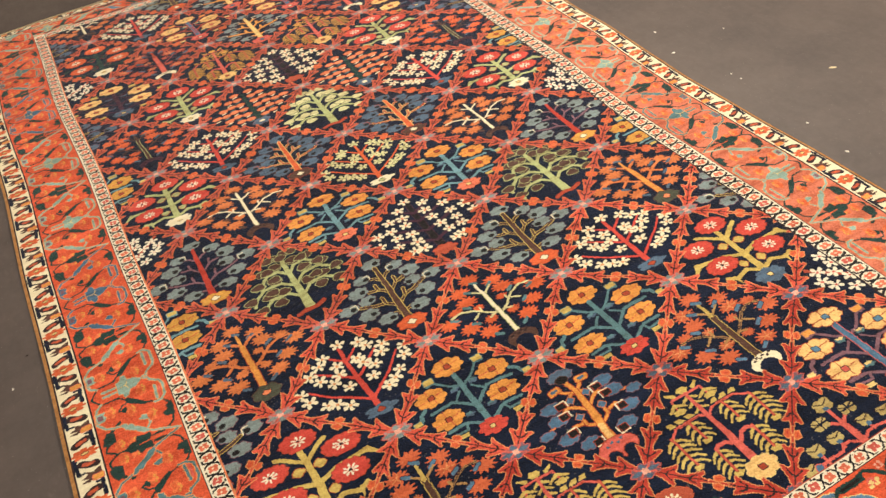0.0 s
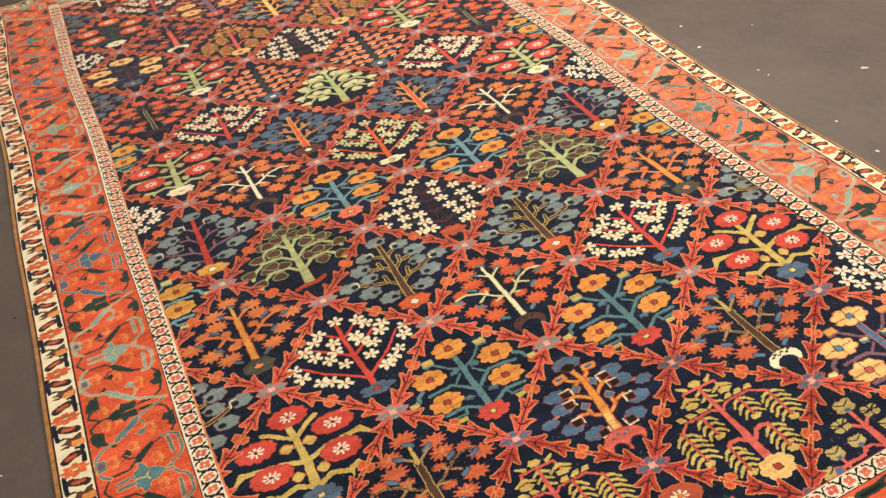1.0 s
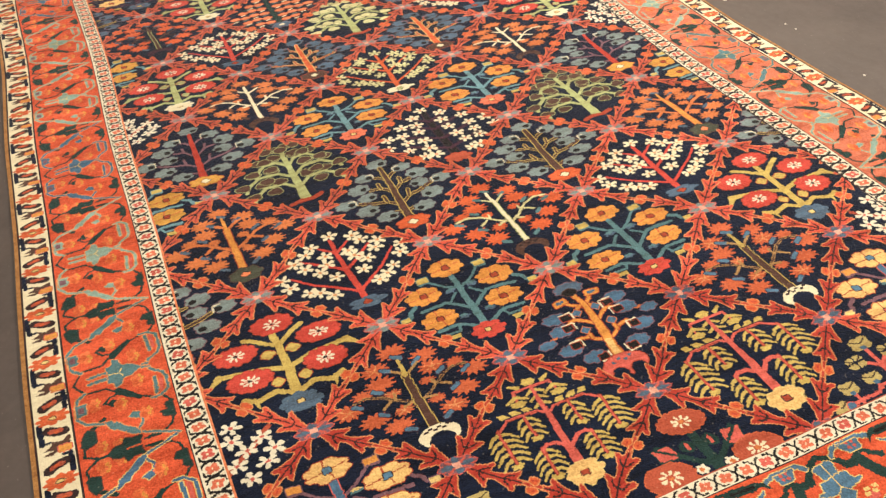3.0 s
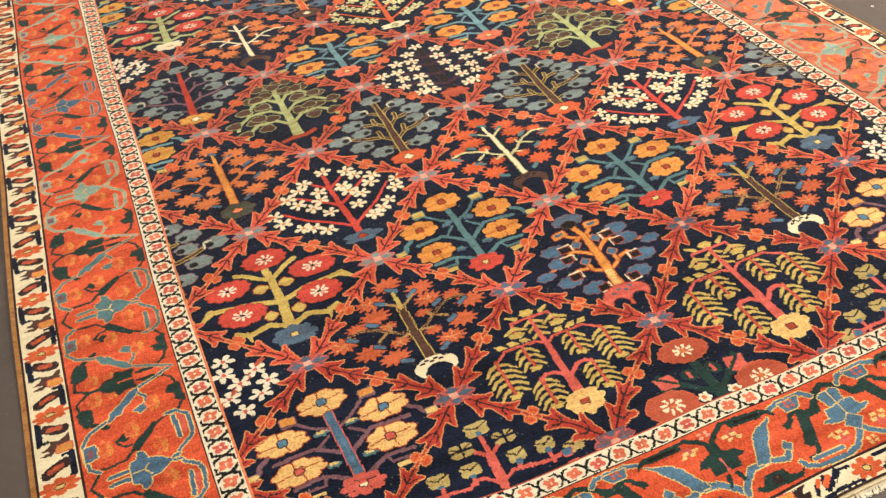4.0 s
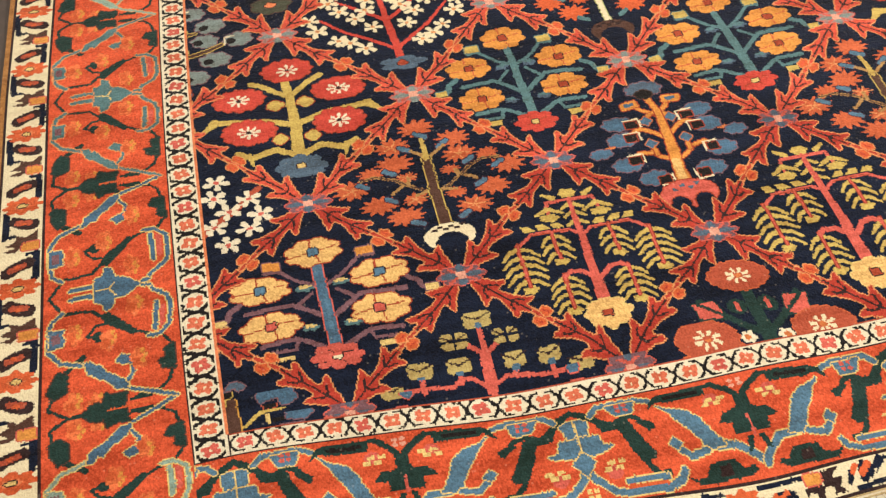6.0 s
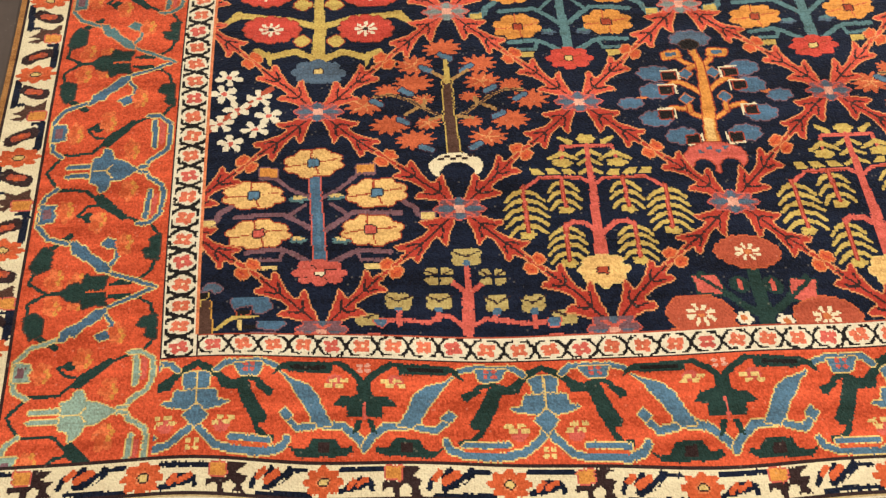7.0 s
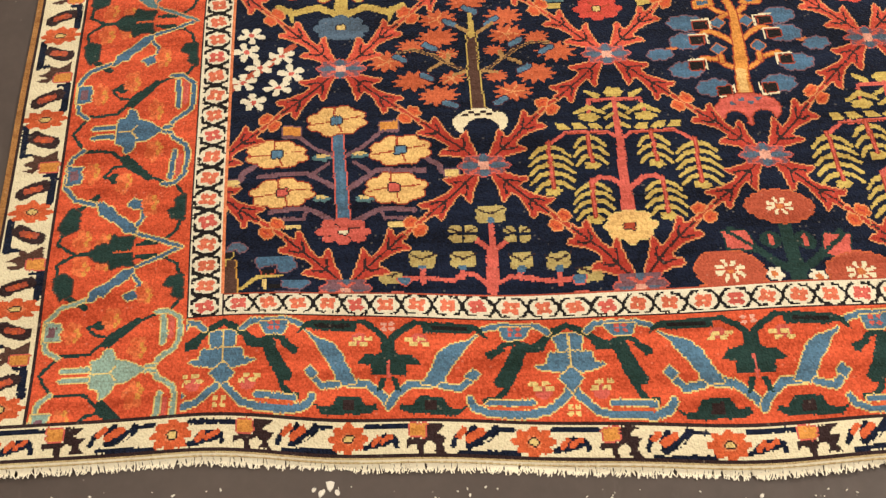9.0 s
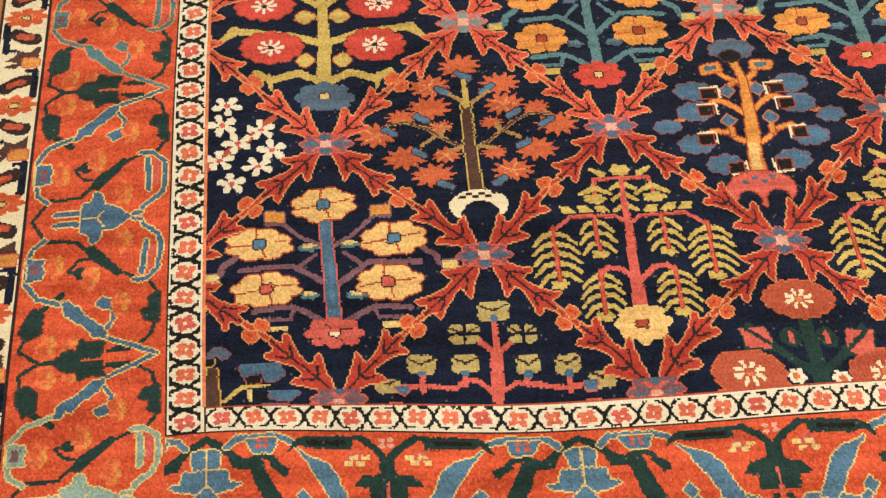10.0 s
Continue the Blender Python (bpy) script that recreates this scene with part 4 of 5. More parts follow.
def end_unit(p, light, far):
    """Half a repeat of the border at the rug's ends and its mirror image: u along it (0 at the light palmette, 0.5 at the dark one), v across it; far: repeat in widths."""
    for s in (-1, 1):
        path = lambda *pts: [(s * u * far, v) for u, v in pts]
        g = p.sub("leaf", "dark green curling leaf")
        g.line(path((0, 0.925), (0.035, 0.86), (0.06, 0.79), (0.09, 0.7)), 0.08, "green")
        g.poly(path((0.05, 0.81), (0.1, 0.735), (0.155, 0.73), (0.168, 0.61), (0.19, 0.48), (0.212, 0.36), (0.2, 0.305), (0.164, 0.31), (0.137, 0.48), (0.118, 0.63), (0.07, 0.64)), "green")
        g.line(path((0.12, 0.72), (0.15, 0.765), (0.178, 0.74), (0.205, 0.65)), 0.055, "green")
        g.poly(path((0.172, 0.69), (0.205, 0.7), (0.233, 0.65), (0.228, 0.59), (0.21, 0.575), (0.2, 0.62)), "green")
        g.line(path((0.172, 0.33), (0.182, 0.25), (0.205, 0.185), (0.228, 0.185)), 0.055, "green")
        b = p.sub("ornament")
        b.line(path((0.055, 0.85), (0.08, 0.935), (0.193, 0.945), (0.238, 0.885)), 0.055, light, "straw")
        b.poly(path((0.1, 0.93), (0.19, 0.93), (0.182, 0.81), (0.172, 0.79), (0.128, 0.79), (0.118, 0.82)), light, "straw")
        for k in range(4):
            b.oval(s * far * (0.138 + 0.022 * (k % 2)), 0.85 + 0.06 * (k // 2), 0.024, 0.022, "rose")
        b = p.sub("leaf", "light blue serrated leaf outlined in straw yellow")
        b.line(path((0.385, 0.325), (0.44, 0.325), (0.485, 0.2), (0.5, 0.12)), 0.065, light, "straw")
        b.poly(path((0.245, 0.84), (0.28, 0.77), (0.33, 0.72), (0.36, 0.63), (0.382, 0.48), (0.41, 0.33), (0.345, 0.29), (0.345, 0.4), (0.325, 0.5), (0.298, 0.62), (0.28, 0.72)), light, "straw")
        b.line(path((0.352, 0.31), (0.302, 0.285), (0.275, 0.37), (0.262, 0.42)), 0.055, light, "straw")
        b.poly(path((0.248, 0.42), (0.268, 0.48), (0.29, 0.4), (0.268, 0.35)), light, "straw")
        d = p.sub("leaf", "dark green bar leaf")
        d.poly(path((0.218, 0.79), (0.235, 0.9), (0.262, 0.95), (0.43, 0.97), (0.44, 0.93), (0.405, 0.92), (0.4, 0.845), (0.272, 0.84), (0.255, 0.87)), "green")
        d.line(path((0.28, 0.895), (0.375, 0.9)), 0.045, "black")
        d.line(path((0.425, 0.945), (0.465, 0.86), (0.488, 0.79), (0.492, 0.7)), 0.065, "green")
        d = p.sub("leaf", "dark green mounded leaf")
        d.poly(path((0.272, 0.14), (0.3, 0.1), (0.332, 0.12), (0.347, 0.2), (0.415, 0.21), (0.436, 0.12), (0.465, 0.14), (0.468, 0.09), (0.44, 0.045), (0.305, 0.035)), "green")
        d.poly(path((0.365, 0.08), (0.365, 0.17), (0.4, 0.17), (0.4, 0.08)), "dark")
        b = p.sub("ornament")
        b.line(path((0.0, 0.3), (0.016, 0.23), (0.062, 0.1), (0.105, 0.06), (0.22, 0.065), (0.26, 0.12), (0.272, 0.19)), 0.06, light, "straw")
        b.line(path((0.107, 0.16), (0.22, 0.16)), 0.05, light, "straw")
        b.line(path((0.107, 0.11), (0.215, 0.112)), 0.036, "red")
        for u, v in ((0.09, 0.3), (0.425, 0.73)):
            f = p.sub("small_flower")
            f.oval(s * far * (u - 0.012), v - 0.045 * (1 if v < 0.5 else -1), 0.075, 0.06, "rose")
            for k in range(4):
                f.box(s * far * (u - 0.03 + 0.034 * (k % 2) + 0.012 * (k // 2)) - 0.035, v - 0.03 + 0.05 * (k // 2), s * far * (u - 0.03 + 0.034 * (k % 2) + 0.012 * (k // 2)) + 0.035, v + 0.012 + 0.05 * (k // 2), "straw")
    path = lambda *pts: [(u * far, v) for u, v in pts]
    b = p.sub("palmette", "light blue palmette outlined in straw yellow")
    b.poly(path((-0.04, 0.8), (-0.02, 0.83), (0.02, 0.83), (0.04, 0.8), (0.03, 0.63), (-0.03, 0.63)), light, "straw")
    b.poly(path((-0.055, 0.63), (0.055, 0.63), (0.064, 0.52), (0.098, 0.5), (0.07, 0.455), (0.03, 0.43), (-0.03, 0.43), (-0.07, 0.455), (-0.098, 0.5), (-0.064, 0.52)), light, "straw")
    b.poly(path((0, 0.49), (0.034, 0.37), (0, 0.25), (-0.034, 0.37)), light, "straw")
    b.line(path((0, 0.48), (0, 0.82)), 0.02, "straw")
    f = p.sub("small_flower")
    for k in range(4):
        f.box(far * (-0.018 + 0.022 * (k % 2)), 0.05 + 0.06 * (k // 2), far * (-0.004 + 0.022 * (k % 2)), 0.09 + 0.06 * (k // 2), "straw")


def end_dark(p, far):
    """The dark palmette between two light ones, at u = 0."""
    b = p.sub("palmette", "dark green palmette")
    for s in (-1, 1):
        path = lambda *pts: [(s * u * far, v) for u, v in pts]
        b.poly(path((-0.004, 0.75), (0.018, 0.74), (0.02, 0.645), (0.032, 0.625), (0.065, 0.615), (0.09, 0.52), (0.05, 0.51), (0.05, 0.405), (0.008, 0.405), (-0.004, 0.46)), "green")
        b.poly(path((0.005, 0.38), (0.024, 0.38), (0.03, 0.3), (0.034, 0.24), (0.02, 0.26), (0.012, 0.31)), "green")
    b.line([(0, 0.38), (0, 0.56)], 0.022, "rose")
    f = p.sub("small_flower")
    for k in range(4):
        f.oval(far * (-0.012 + 0.024 * (k % 2)), 0.88 + 0.055 * (k // 2), 0.028, 0.022, "blush")


def side_unit(p, light, far, leaf, edge):
    """Half a repeat of the border along the rug's sides and its mirror image; v runs from the outer edge (0) to the inner one (1)."""
    for s in (-1, 1):
        path = lambda *pts: [(s * u * far, v) for u, v in pts]
        for pts in (((0, 0.04), (0.03, 0.08), (0.075, 0.15), (0.08, 0.36), (0.13, 0.46)), ((0.2, 0.66), (0.225, 0.78), (0.24, 0.88), (0.29, 0.95)),
                    ((0.37, 0.95), (0.43, 0.91), (0.46, 0.84), (0.47, 0.66)), ((0.41, 0.06), (0.46, 0.04), (0.5, 0.17))):
            p.sub("stem", "thin dark green angular vine").line(path(*pts), 0.027, "green")
        g = p.sub("leaf", "dark green leaf with a curled tip")
        g.poly(path((0.11, 0.42), (0.1, 0.48), (0.145, 0.58), (0.205, 0.7), (0.22, 0.66), (0.185, 0.56), (0.15, 0.46)), "green")
        g.line(path((0.14, 0.48), (0.15, 0.38), (0.185, 0.32), (0.195, 0.36)), 0.026, "green")
        g.oval(s * 0.195 * far, 0.4, 0.05, 0.045, "green")
        g = p.sub("leaf", "dark green mounded leaf")
        g.line(path((0.275, 0.28), (0.3, 0.2), (0.33, 0.12)), 0.05, "green")
        g.poly(path((0.31, 0.1), (0.33, 0.17), (0.4, 0.17), (0.42, 0.08), (0.4, 0.03), (0.35, 0.05)), "green", "umber")
        g = p.sub("leaf", "dark green notched leaf")
        g.poly(path((0.28, 0.96), (0.3, 0.88), (0.335, 0.9), (0.345, 0.83), (0.38, 0.86), (0.39, 0.96)), "green", "umber")
        b = p.sub("ornament", "small squared flower on a bent stalk")
        b.line(path((0.07, 0.14), (0.1, 0.06), (0.14, 0.035), (0.225, 0.03), (0.275, 0.11), (0.31, 0.3)), 0.03, light, edge)
        b.poly(path((0.135, 0.03), (0.14, 0.15), (0.165, 0.13), (0.185, 0.15), (0.21, 0.13), (0.215, 0.03)), light, edge)
        b.box(min(s * 0.155, s * 0.195) * far, 0.05, max(s * 0.155, s * 0.195) * far, 0.11, "mauve")
        b = p.sub("ornament", "forked stalk of two parallel bars")
        b.line(path((0, 0.78), (0.04, 0.82), (0.075, 0.92), (0.11, 0.945), (0.2, 0.94), (0.235, 0.86), (0.235, 0.78)), 0.03, light, edge)
        b.line(path((0.1, 0.84), (0.21, 0.83)), 0.034, light, edge)
        b.line(path((0.12, 0.885), (0.2, 0.88)), 0.036, "rose")
        b = p.sub("leaf", "blue serrated leaf outlined in straw yellow")
        b.line(path((0.5, 0.95), (0.47, 0.8), (0.44, 0.64), (0.42, 0.56)), 0.026, leaf, edge)
        b.poly(path((0.295, 0.28), (0.3, 0.34), (0.32, 0.37), (0.315, 0.4), (0.35, 0.45), (0.385, 0.55), (0.41, 0.6), (0.435, 0.6), (0.425, 0.52), (0.385, 0.44), (0.345, 0.32)), leaf, edge)
        b.line(path((0.4, 0.6), (0.365, 0.65), (0.33, 0.64)), 0.026, leaf, edge)
        b.poly(path((0.34, 0.66), (0.3, 0.63), (0.29, 0.57), (0.315, 0.52), (0.33, 0.57)), leaf, edge)
        for u, v in ((0.2, 0.5), (0.3, 0.72), (0.43, 0.24), (0.07, 0.7), (0.15, 0.25), (0.45, 0.4)):
            f = p.sub("small_flower")
            f.flower(s * far * (u + 0.02), v - 0.03, 0.11, 0.07, 5, 0.3, "ember", None, RNG.uniform(0, 3))
            f.oval(s * far * (u + 0.03), v - 0.05, 0.045, 0.03, "red")
            for k in range(3):
                f.oval(s * far * (u - 0.012 + 0.02 * k), v + 0.02 * (k % 2), 0.024, 0.016, "amber")
    path = lambda *pts: [(u * far, v) for u, v in pts]
    b = p.sub("palmette", "blue palmette outlined in straw yellow")
    for s in (-1, 1):
        b.line([(0.019 * s * far, 0.2), (0.021 * s * far, 0.4)], 0.036, light, edge)
        b.line([(0.008 * s * far, 0.74), (0.012 * s * far, 0.8)], 0.025, light, edge)
    b.poly(path((-0.052, 0.385), (0.052, 0.385), (0.06, 0.44), (0.098, 0.46), (0.088, 0.51), (0.046, 0.54), (0.04, 0.62), (0.014, 0.7), (0, 0.74), (-0.014, 0.7), (-0.04, 0.62), (-0.046, 0.54),
                (-0.088, 0.51), (-0.098, 0.46), (-0.06, 0.44)), light, edge)
    b.line([(0, 0.39), (0, 0.5)], 0.012, "straw")
    b.line(path((-0.03, 0.54), (0, 0.5), (0.03, 0.54)), 0.012, "straw")


def side_dark(p, far):
    b = p.sub("palmette", "dark green palmette")
    path = lambda *pts: [(u * far, v) for u, v in pts]
    b.poly(path((0, 0.25), (0.028, 0.31), (0.036, 0.37), (0.028, 0.4), (0.068, 0.43), (0.052, 0.5), (0.055, 0.6), (0.004, 0.57), (-0.055, 0.6), (-0.052, 0.5), (-0.068, 0.43), (-0.028, 0.4),
                (-0.036, 0.37), (-0.028, 0.31)), "green", "umber")
    for s in (-1, 1):
        b.line([(s * 0.022 * far, 0.62), (s * 0.022 * far, 0.76)], 0.03, "green")
    b.line(path((0, 0.44), (0, 0.76)), 0.016, "red")
    b.line(path((0, 0.17), (0, 0.28)), 0.03, "green")


def weave_border(name, x0, y0, x1, y1, start, lights):
    """One side of the main border. start: where its first light palmette stands."""
    # the east side gets a less saturated terracotta ground
    p = ground(name, x0, y0, x1, y1, "dull_terracotta" if name.endswith("east") else "terracotta", "terracotta red wool border with blue and green palmettes")
    rep, ends = 0.51, name.endswith(("near", "far"))
    if not ends:
        rep = 0.452
    wide = y1 - y0 if ends else x1 - x0
    far = rep / wide
    n0 = 0 if ends else math.floor((y0 - start) / rep) - 1
    for q, shift in ((0, 0.0), (1, rep / 2)):
        for k in range(n0, n0 + 14):
            at = start + rep * k
            if name.endswith("near"):
                pen = Pen(at + shift, y0, wide, 0, 0, wide, p.own)
            elif name.endswith("far"):
                pen = Pen(at + shift, y1, wide, 0, 0, -wide, p.own)
            elif name.endswith("west"):
                pen = Pen(x0, at + shift, 0, wide, wide, 0, p.own)
            else:
                pen = Pen(x1, at + shift, 0, wide, -wide, 0, p.own)
            if q == 0:
                light = lights[k % len(lights)]
                if ends:
                    end_unit(pen, light, far)
                else:
                    near = name.endswith("west") and k < 1
                    side_unit(pen, light, far, "denim" if near else light, "straw" if near else "ochre")
            else:
                (end_dark if ends else side_dark)(pen, far)


def weave_all():
    right, top = GX + NX * K, GY + NY * K
    ground("end_finish_near", GX, GY, right, EY0, "linen", "flat-woven beige end strip")
    ground("end_finish_far", GX, EY1, right, top, "linen", "flat-woven beige end strip")
    ground("selvedge_west", GX, EY0, EX0, EY1, "edge", "overcast golden brown wool edge")
    ground("selvedge_east", EX1, EY0, right, EY1, "edge", "overcast golden brown wool edge")
    weave_field()
    weave_border("main_border_near", MX0, OY0, MX1, MY0, 0.0505, ("blue", "blue"))
    weave_border("main_border_far", MX0, MY1, MX1, OY1, 0.072, ("sky", "blue"))
    weave_border("main_border_west", OX0, OY0, MX0, OY1, 0.26, ("denim", "teal", "sky", "denim", "sky", "sky"))
    weave_border("main_border_east", MX1, OY0, OX1, OY1, 0.34, ("sky", "sky", "teal"))
    e = 1.8 * K
    for name, x0, y0, x1, y1, pen in (
            ("inner_guard_near", FX0, MY0, FX1, FY0, lambda q: Pen(FX0, MY0 + e, FY0 - MY0 - 2 * e, 0, 0, FY0 - MY0 - 2 * e, q)),
            ("inner_guard_far", FX0, FY1, FX1, MY1, lambda q: Pen(FX0, FY1 + e, MY1 - FY1 - 2 * e, 0, 0, MY1 - FY1 - 2 * e, q)),
            ("inner_guard_west", MX0, MY0, FX0, MY1, lambda q: Pen(MX0 + e, MY0, 0, FX0 - MX0 - 2 * e, FX0 - MX0 - 2 * e, 0, q)),
            ("inner_guard_east", FX1, MY0, MX1, MY1, lambda q: Pen(FX1 + e, MY0, 0, MX1 - FX1 - 2 * e, MX1 - FX1 - 2 * e, 0, q))):
        g = ground(name, x0, y0, x1, y1, "dark", "white wool guard stripe with red crosses and black vine")
        along = name.endswith(("near", "far"))
        if along:
            stripe(g, x0, y0 + K, x1, y1 - K, "white")
        else:
            stripe(g, x0 + K, y0, x1 - K, y1, "white")
        region(x0 + K, y0 + K, x1 - K, y1 - K)
        p = pen(g.own)
        unit = np.abs(p.m[:, 0]).max()
        guard_inner(p, (x1 - x0 if along else y1 - y0) / unit, (0.0452 if along else 0.039) / unit)
        region(x0, y0, x1, y1)
        if name.endswith("west"):
            stripe(g, x1 - 2 * K, FY0, x1, FY1, "coral")
            stripe(g, x0 + K, y0, x1 - K, y0 + K, "dark")
        if name.endswith("near"):
            stripe(g, x0, y1 - K, x1, y1, "brick")
    for name, x0, y0, x1, y1, pen in (
            ("outer_guard_near", EX0, EY0, EX1, OY0, lambda q: Pen(-0.012 - 0.2585, EY0 + e, OY0 - EY0 - 2 * e, 0, 0, OY0 - EY0 - 2 * e, q)),
            ("outer_guard_far", EX0, OY1, EX1, EY1, lambda q: Pen(0.016 - 0.2475, OY1 + e, EY1 - OY1 - 2 * e, 0, 0, EY1 - OY1 - 2 * e, q)),
            ("outer_guard_west", EX0, OY0, OX0, OY1, lambda q: Pen(EX0 + e, OY0 + 0.026, 0, OX0 - EX0 - 2 * e, OX0 - EX0 - 2 * e, 0, q)),
            ("outer_guard_east", OX1, OY0, EX1, OY1, lambda q: Pen(EX1 - e, OY0 + 0.03, 0, EX1 - OX1 - 2 * e, -(EX1 - OX1 - 2 * e), 0, q))):
        g = ground(name, x0, y0, x1, y1, "dark", "cream wool guard stripe with red rosettes and brown buds")
        along = name.endswith(("near", "far"))
        if along:
            stripe(g, x0, y0 + 2 * K, x1, y1 - 2 * K, "cream")
        else:
            stripe(g, x0 + 2 * K, y0, x1 - 2 * K, y1, "cream")
        region(x0 + 2 * K, y0 + 2 * K, x1 - 2 * K, y1 - 2 * K)
        p = pen(g.own)
        unit = np.abs(p.m[:, 0]).max()
        guard_outer(p, (x1 - x0 if along else y1 - y0) / unit, (0.2585 if along else 0.174) / unit)


# soft unevenness of the hand-woven, loosely lying rug
def drift(x, y):
    """Where a point of the design comes to lie: the weave is a little out of true, and the rug waves."""
    low = np.exp(-np.maximum(y + 0.05, 0) / 0.16)
    dx = 0.032 * np.exp(-((y + 0.3) / 0.42) ** 2) * np.exp(-(np.maximum(x, 0) / 0.25) ** 2) + 0.004 * np.sin(2.1 * y + 0.7) + 0.0025 * np.sin(6.3 * y + 2 * x)
    far = np.clip((y - 1.4) / 0.6, 0, 1)
    dx = dx + 0.03 * np.clip((x - 1.2) / 0.55, 0, 1) * far * far * (3 - 2 * far) - 0.022 * np.exp(-((y - 3.1) / 0.42) ** 2) * np.exp(-(np.maximum(x, 0) / 0.3) ** 2)
    ramp = np.clip((0.03 - y) / 0.25, 0, 1)
    dy = ramp * (0.038 * np.exp(-(np.maximum(x, 0) / 0.3) ** 2) - 0.012 * np.exp(-((x - 1.0) / 0.25) ** 2)) - 0.016 * np.exp(-((x - 0.65) / 0.3) ** 2) * np.exp(-((y + 0.07) / 0.06) ** 2)
    dy = dy + 0.0025 * np.sin(3.1 * x + 1.1 * y) + 0.002 * np.sin(9 * x + 0.6)
    hem = np.clip((-0.14 - y) / 0.12, 0, 1)
    for k, lift in enumerate((-1, 1, -4, 9, -1, -11, 7)):
        dy = dy + 0.001 * lift * hem * np.exp(-((x + 0.2 - 0.2 * k) / 0.14) ** 2)
    z = 0.0024 * np.sin(5.2 * x + 1.3 * np.sin(2.2 * y)) * np.sin(3.7 * y + 0.8) + 0.0013 * np.sin(11 * x + 5 * y) + 0.001 * np.sin(17 * y - 6 * x)
    return x + dx, y + dy, z + 0.002 * low * np.sin(23 * x)


# ---- the rug ----
CELL = 10
weave_all()


def split_pieces(kinds):
    """Strokes that other motifs cut apart become a piece each."""
    base = [m[0] for m in MADE].index("field")
    order = np.argsort(piece_of.ravel(), kind="stable")
    cuts = np.searchsorted(piece_of.ravel()[order], np.arange(len(MADE) + 1))
    for k, (name, under, label) in enumerate(list(MADE)):
        if name not in kinds:
            continue
        rest, groups = set(order[cuts[k]:cuts[k + 1]].tolist()), []
        while rest:
            stack, found = [rest.pop()], []
            while stack:
                c = stack.pop()
                found.append(c)
                for d in (-NX - 1, -NX, -NX + 1, -1, 1, NX - 1, NX, NX + 1):
                    if c + d in rest:
                        rest.remove(c + d)
                        stack.append(c + d)
            groups.append(found)
        groups.sort(key=len)
        for found in groups[:-1]:
            own = piece(name, under, label) if len(found) > 5 else base if MADE[under][0] == "tree_motif" else under
            piece_of.ravel()[found] = own


split_pieces(("bough", "ornament", "stem", "leaf", "bud", "small_flower", "frond", "trunk", "flower", "vine", "palmette", "blossom", "root", "root_flower"))
CX, CY = np.meshgrid(np.arange(0, NX + CELL, CELL), np.arange(0, NY + CELL, CELL))
COARSE = np.stack(drift(GX + CX * K, GY + CY * K), -1)


def lie(i, j):
    """Places of grid corners, straight between the coarse cells, so that neighbouring knots always meet."""
    a, b = np.minimum(i // CELL, COARSE.shape[1] - 2).astype(int), np.minimum(j // CELL, COARSE.shape[0] - 2).astype(int)
    u, v = ((i - a * CELL) / CELL)[..., None], ((j - b * CELL) / CELL)[..., None]
    return (1 - v) * ((1 - u) * COARSE[b, a] + u * COARSE[b, a + 1]) + v * ((1 - u) * COARSE[b + 1, a] + u * COARSE[b + 1, a + 1])


def knots():
    """Runs of like knots, joined into rectangles inside each coarse cell: columns of piece, dye, x0, x1, y0, y1."""
    key = piece_of.astype(np.int64) * 64 + dye_of
    edge = np.ones((NY, NX), bool)
    edge[:, 1:] = (key[:, 1:] != key[:, :-1]) | (np.arange(1, NX) % CELL == 0)
    j, i = np.nonzero(edge)
    stop = np.r_[i[1:], 0]
    stop[np.r_[j[1:] != j[:-1], True]] = NX
    k = key[j, i]
    order = np.lexsort((j, stop, i, k))
    k, i, stop, j = k[order], i[order], stop[order], j[order]
    fresh = np.ones(len(k), bool)
    fresh[1:] = (k[1:] != k[:-1]) | (i[1:] != i[:-1]) | (stop[1:] != stop[:-1]) | (j[1:] != j[:-1] + 1) | (j[1:] % CELL == 0)
    first = np.nonzero(fresh)[0]
    last = np.r_[first[1:], len(k)] - 1
    return k[first] // 64, k[first] % 64, i[first], stop[first], j[first], j[last] + 1


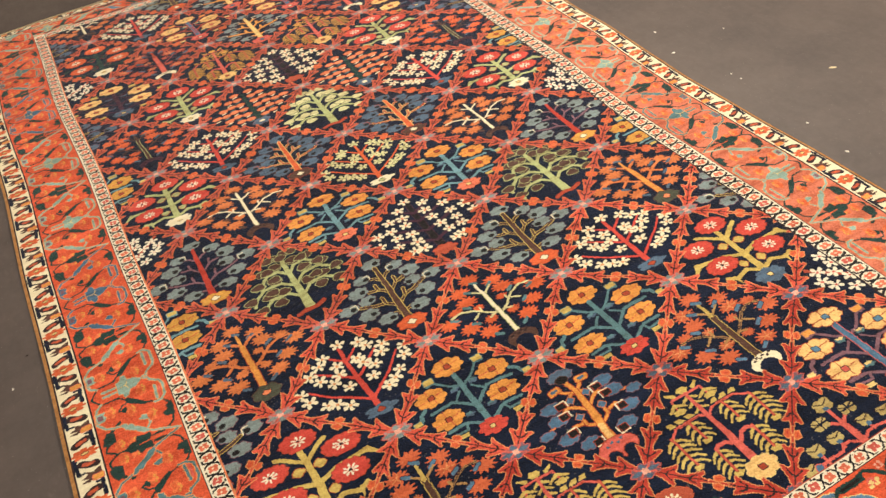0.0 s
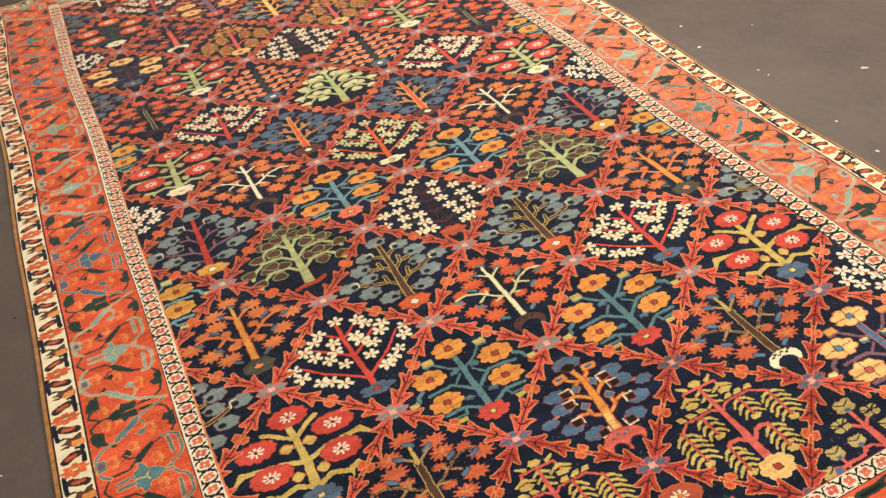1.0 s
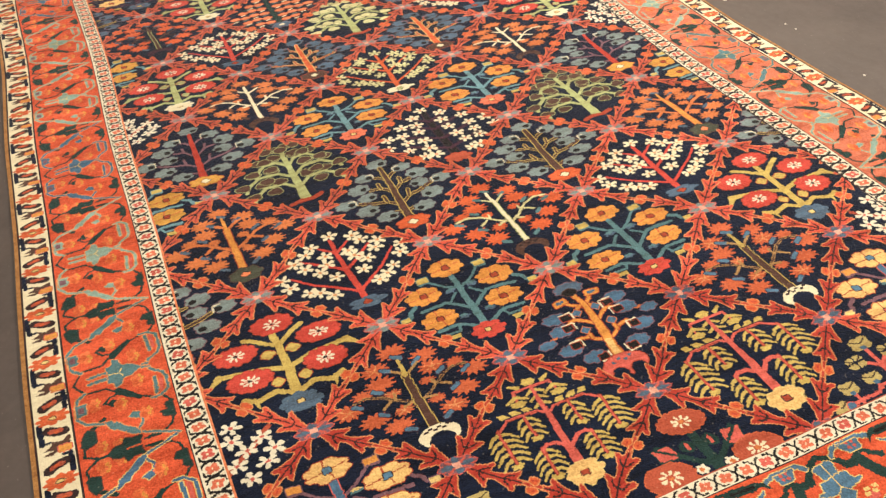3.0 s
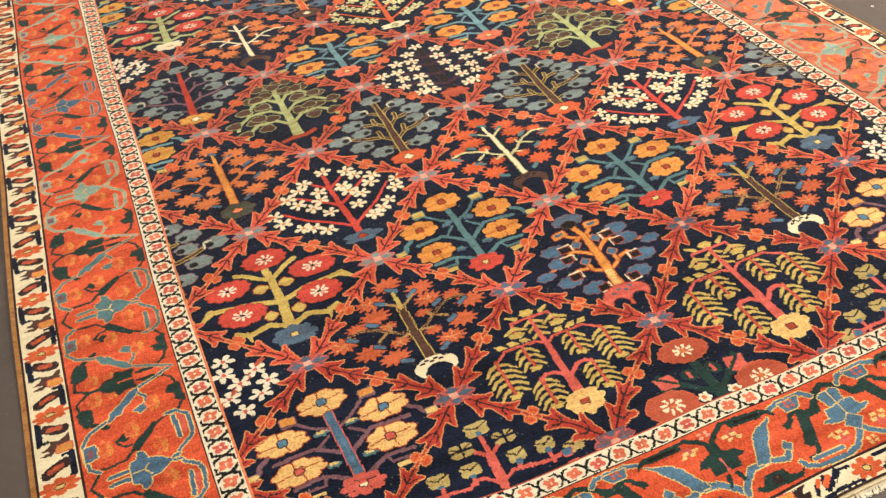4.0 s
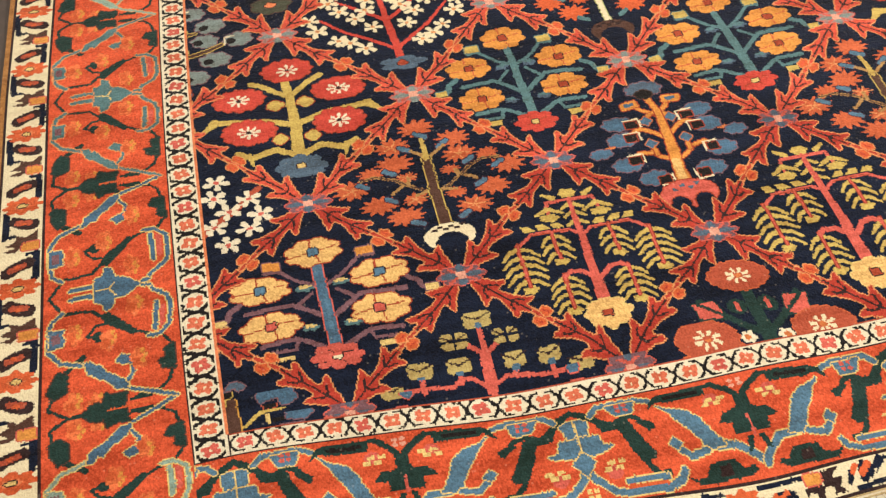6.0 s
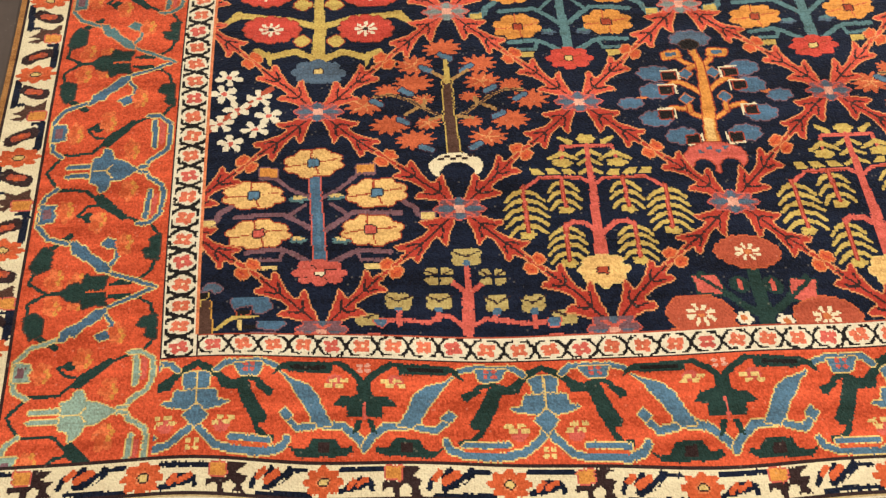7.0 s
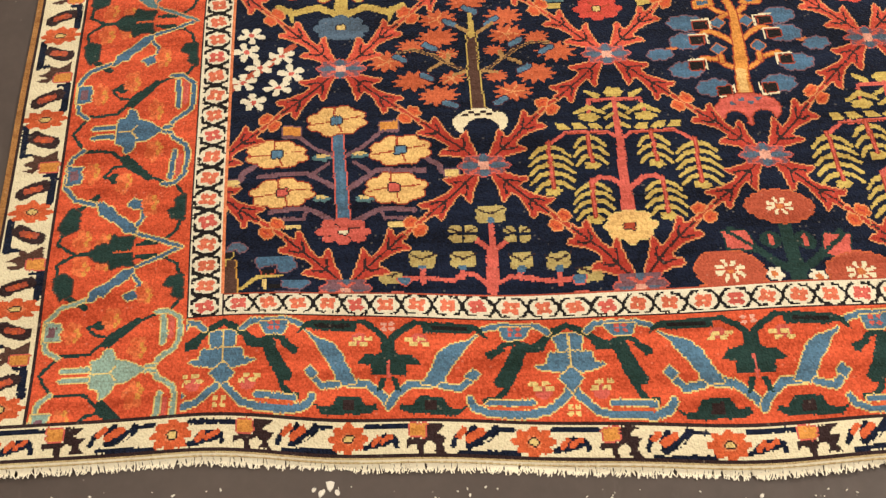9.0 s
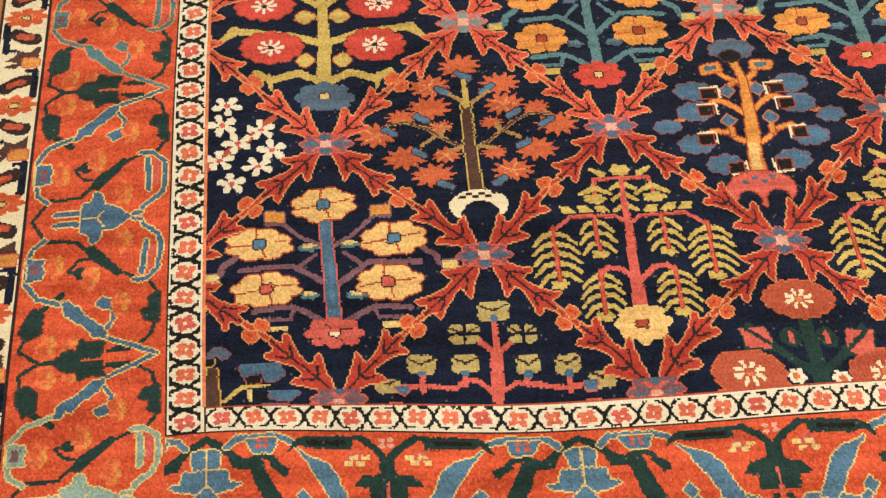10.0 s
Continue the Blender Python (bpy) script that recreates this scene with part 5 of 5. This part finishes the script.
def build_rug():
    # backing: the thickness of the rug below the pile, down to the floor
    h, w = COARSE.shape[:2]
    edge_x, edge_y = np.minimum(CX, NX), np.minimum(CY, NY)
    top = lie(edge_x.astype(int), edge_y.astype(int)) - (0, 0, 0.0012)
    low = top.copy()
    low[..., 2] = FLOOR + 0.0002
    idx = np.arange(h * w).reshape(h, w)
    faces = np.stack([idx[:-1, :-1], idx[:-1, 1:], idx[1:, 1:], idx[1:, :-1]], -1).reshape(-1, 4).tolist()
    ring = np.r_[idx[0, :], idx[1:, -1], idx[-1, -2::-1], idx[-2:0:-1, 0]]
    off = h * w
    verts = np.r_[top.reshape(-1, 3), low.reshape(-1, 3)[ring]]
    n = len(ring)
    faces += [(int(ring[(k + 1) % n]), int(ring[k]), off + k, off + (k + 1) % n) for k in range(n)]
    rug = mesh_object("rug", verts.tolist(), faces, [WOOL["tan"]])
    tagged(rug, "antique knotted wool rug, red tree lattice on midnight blue, on concrete", "rug")
    # the pile, piece by piece
    own, tint, i0, i1, j0, j1 = knots()
    corners = np.stack([lie(i0, j0), lie(i1, j0), lie(i1, j1), lie(i0, j1)], 1)
    names = {v: k for k, v in PICS.items()}
    order = np.argsort(own, kind="stable")
    cuts = np.searchsorted(own[order], np.arange(len(MADE) + 1))
    done = {}
    for k, (name, under, label) in enumerate(MADE):
        pick = order[cuts[k]:cuts[k + 1]]
        if name.rsplit("_", 1)[-1] in ("near", "far", "west", "east"):
            name = name.rsplit("_", 1)[0]
        if not len(pick) and not any(u == k for _, u, _ in MADE[k + 1:k + 80]):
            continue
        used, index = np.unique(tint[pick], return_inverse=True)
        quads = np.arange(4 * len(pick)).reshape(-1, 4)
        done[k] = (name, under, label, corners[pick].reshape(-1, 3), quads, [WOOL[names[u]] for u in used], index, len(pick))
    needed = {u for k, (_, u, *_rest) in done.items() if done[k][-1] and u >= 0}
    objects = {}
    for k, (name, under, label, verts, quads, mats, index, count) in done.items():
        if not count and k not in needed:
            continue
        if count:
            ob = mesh_object(name, verts, quads.tolist(), mats, index.astype(np.int32))
        else:
            ob = new(name)
        ob.parent = objects.get(under, rug) if under >= 0 else rug
        if label:
            tagged(ob, label)
        objects[k] = ob
    return rug


def build_fringe(rug, y_row, way, count, seed):
    """Short knotted warp ends of cotton, in uneven locks, lying on the floor."""
    rnd = random.Random(seed)
    verts, faces = [], []
    lean = 0.0
    for k in range(count):
        u = (k + rnd.uniform(0.1, 0.9)) / count
        x, y, z = lie(np.array(u * NX), np.array(y_row))
        lean = 0.9 * lean + rnd.uniform(-0.12, 0.12)
        gap = math.sin(17.3 * u + 1.0) + math.sin(41.7 * u + 2.0)
        length = rnd.uniform(0.0105, 0.0175) * (1.0 if gap > -1.5 else 0.85)
        r = rnd.uniform(0.0013, 0.002)
        turn = lean + rnd.uniform(-0.35, 0.35)
        bend = rnd.uniform(-0.5, 0.5)
        base = len(verts)
        for s in range(4):
            f = s / 3
            a = turn + bend * f
            px, py = x + math.sin(a) * length * f, y + way * (math.cos(a) * length * f - 0.004)
            pz = max(z + 0.0008 - 0.0085 * f * (2 - f), FLOOR + 0.0012) + rnd.uniform(0, 0.0008)
            g = r * (1.0 - 0.45 * f)
            for q in range(3):
                c = 2 * math.pi * q / 3 + 0.5
                verts.append((px + g * math.cos(c), py, pz + g * math.sin(c)))
        for s in range(3):
            for q in range(3):
                faces.append((base + 3 * s + q, base + 3 * s + (q + 1) % 3, base + 3 * s + 3 + (q + 1) % 3, base + 3 * s + 3 + q))
        faces.append((base + 9, base + 10, base + 11))
    tagged(mesh_object("fringe", verts, faces, [COTTON], None, rug), "short frayed cream cotton fringe", kind="stuff")


rug = build_rug()
build_fringe(rug, 0, -1, 2300, 3)
build_fringe(rug, NY, 1, 1200, 4)


# ---- crumbs on the floor ----
def chip(x, y, size, seed, mat, label, long=1.0, turn=None):
    """A thin broken flake lying on the floor."""
    rnd = random.Random(seed)
    n = rnd.randint(6, 9)
    turn = rnd.uniform(0, 6.3) if turn is None else turn
    low, high = [], []
    for k in range(n):
        a, r = 2 * math.pi * k / n, size * rnd.uniform(0.55, 1.0) / 2
        px, py = r * long * math.cos(a), r * math.sin(a)
        px, py = px * math.cos(turn) - py * math.sin(turn), px * math.sin(turn) + py * math.cos(turn)
        low.append((px, py, 0.0))
        high.append((0.85 * px, 0.85 * py, rnd.uniform(0.0008, 0.0022)))
    faces = [tuple(range(n))[::-1], tuple(range(n, 2 * n))] + [(k, (k + 1) % n, n + (k + 1) % n, n + k) for k in range(n)]
    ob = mesh_object("paint_chip", low + high, faces, [mat])
    ob.location = (x, y, FLOOR + 0.0002)
    return tagged(ob, label, "debris", group="crumbs on the floor")


WHITE_CHIP = "small broken flake of white paint on the floor"
chip(2.509, 1.143, 0.017, 1, LEAF, "curled pale straw-coloured flake lying on the concrete floor", 2.2, -0.45)
chip(-0.344, 1.478, 0.004, 2, WOOL["dark"], "short dark thread of wool on the concrete floor", 4.0, 0.2)
for n, (x, y, size) in enumerate(((2.217, 1.776, 0.010), (2.165, 1.60, 0.014), (2.219, 1.341, 0.008), (2.223, 1.295, 0.008), (2.19, 0.945, 0.009), (2.165, 0.755, 0.011), (2.43, 1.62, 0.008),
                                  (0.222, -0.327, 0.010), (0.233, -0.318, 0.015), (0.243, -0.328, 0.009), (0.212, -0.322, 0.007), (-0.085, -0.318, 0.005), (0.715, -0.347, 0.004),
                                  (0.793, -0.356, 0.006), (0.60, -0.35, 0.004), (-0.40, 1.36, 0.008), (-0.38, 0.62, 0.006), (-0.42, 0.9, 0.005))):
    chip(x, y, size, 20 + n, CHIP, WHITE_CHIP, 1.4)
rnd = random.Random(11)
for n in range(60):
    x = rnd.uniform(-0.15, 1.1)
    chip(x, -0.316 - 0.03 * min(max((x - 0.2) / 0.6, 0), 1) - abs(rnd.gauss(0, 0.03)), rnd.uniform(0.0015, 0.004), 60 + n, CHIP, WHITE_CHIP, rnd.uniform(1, 2.5))
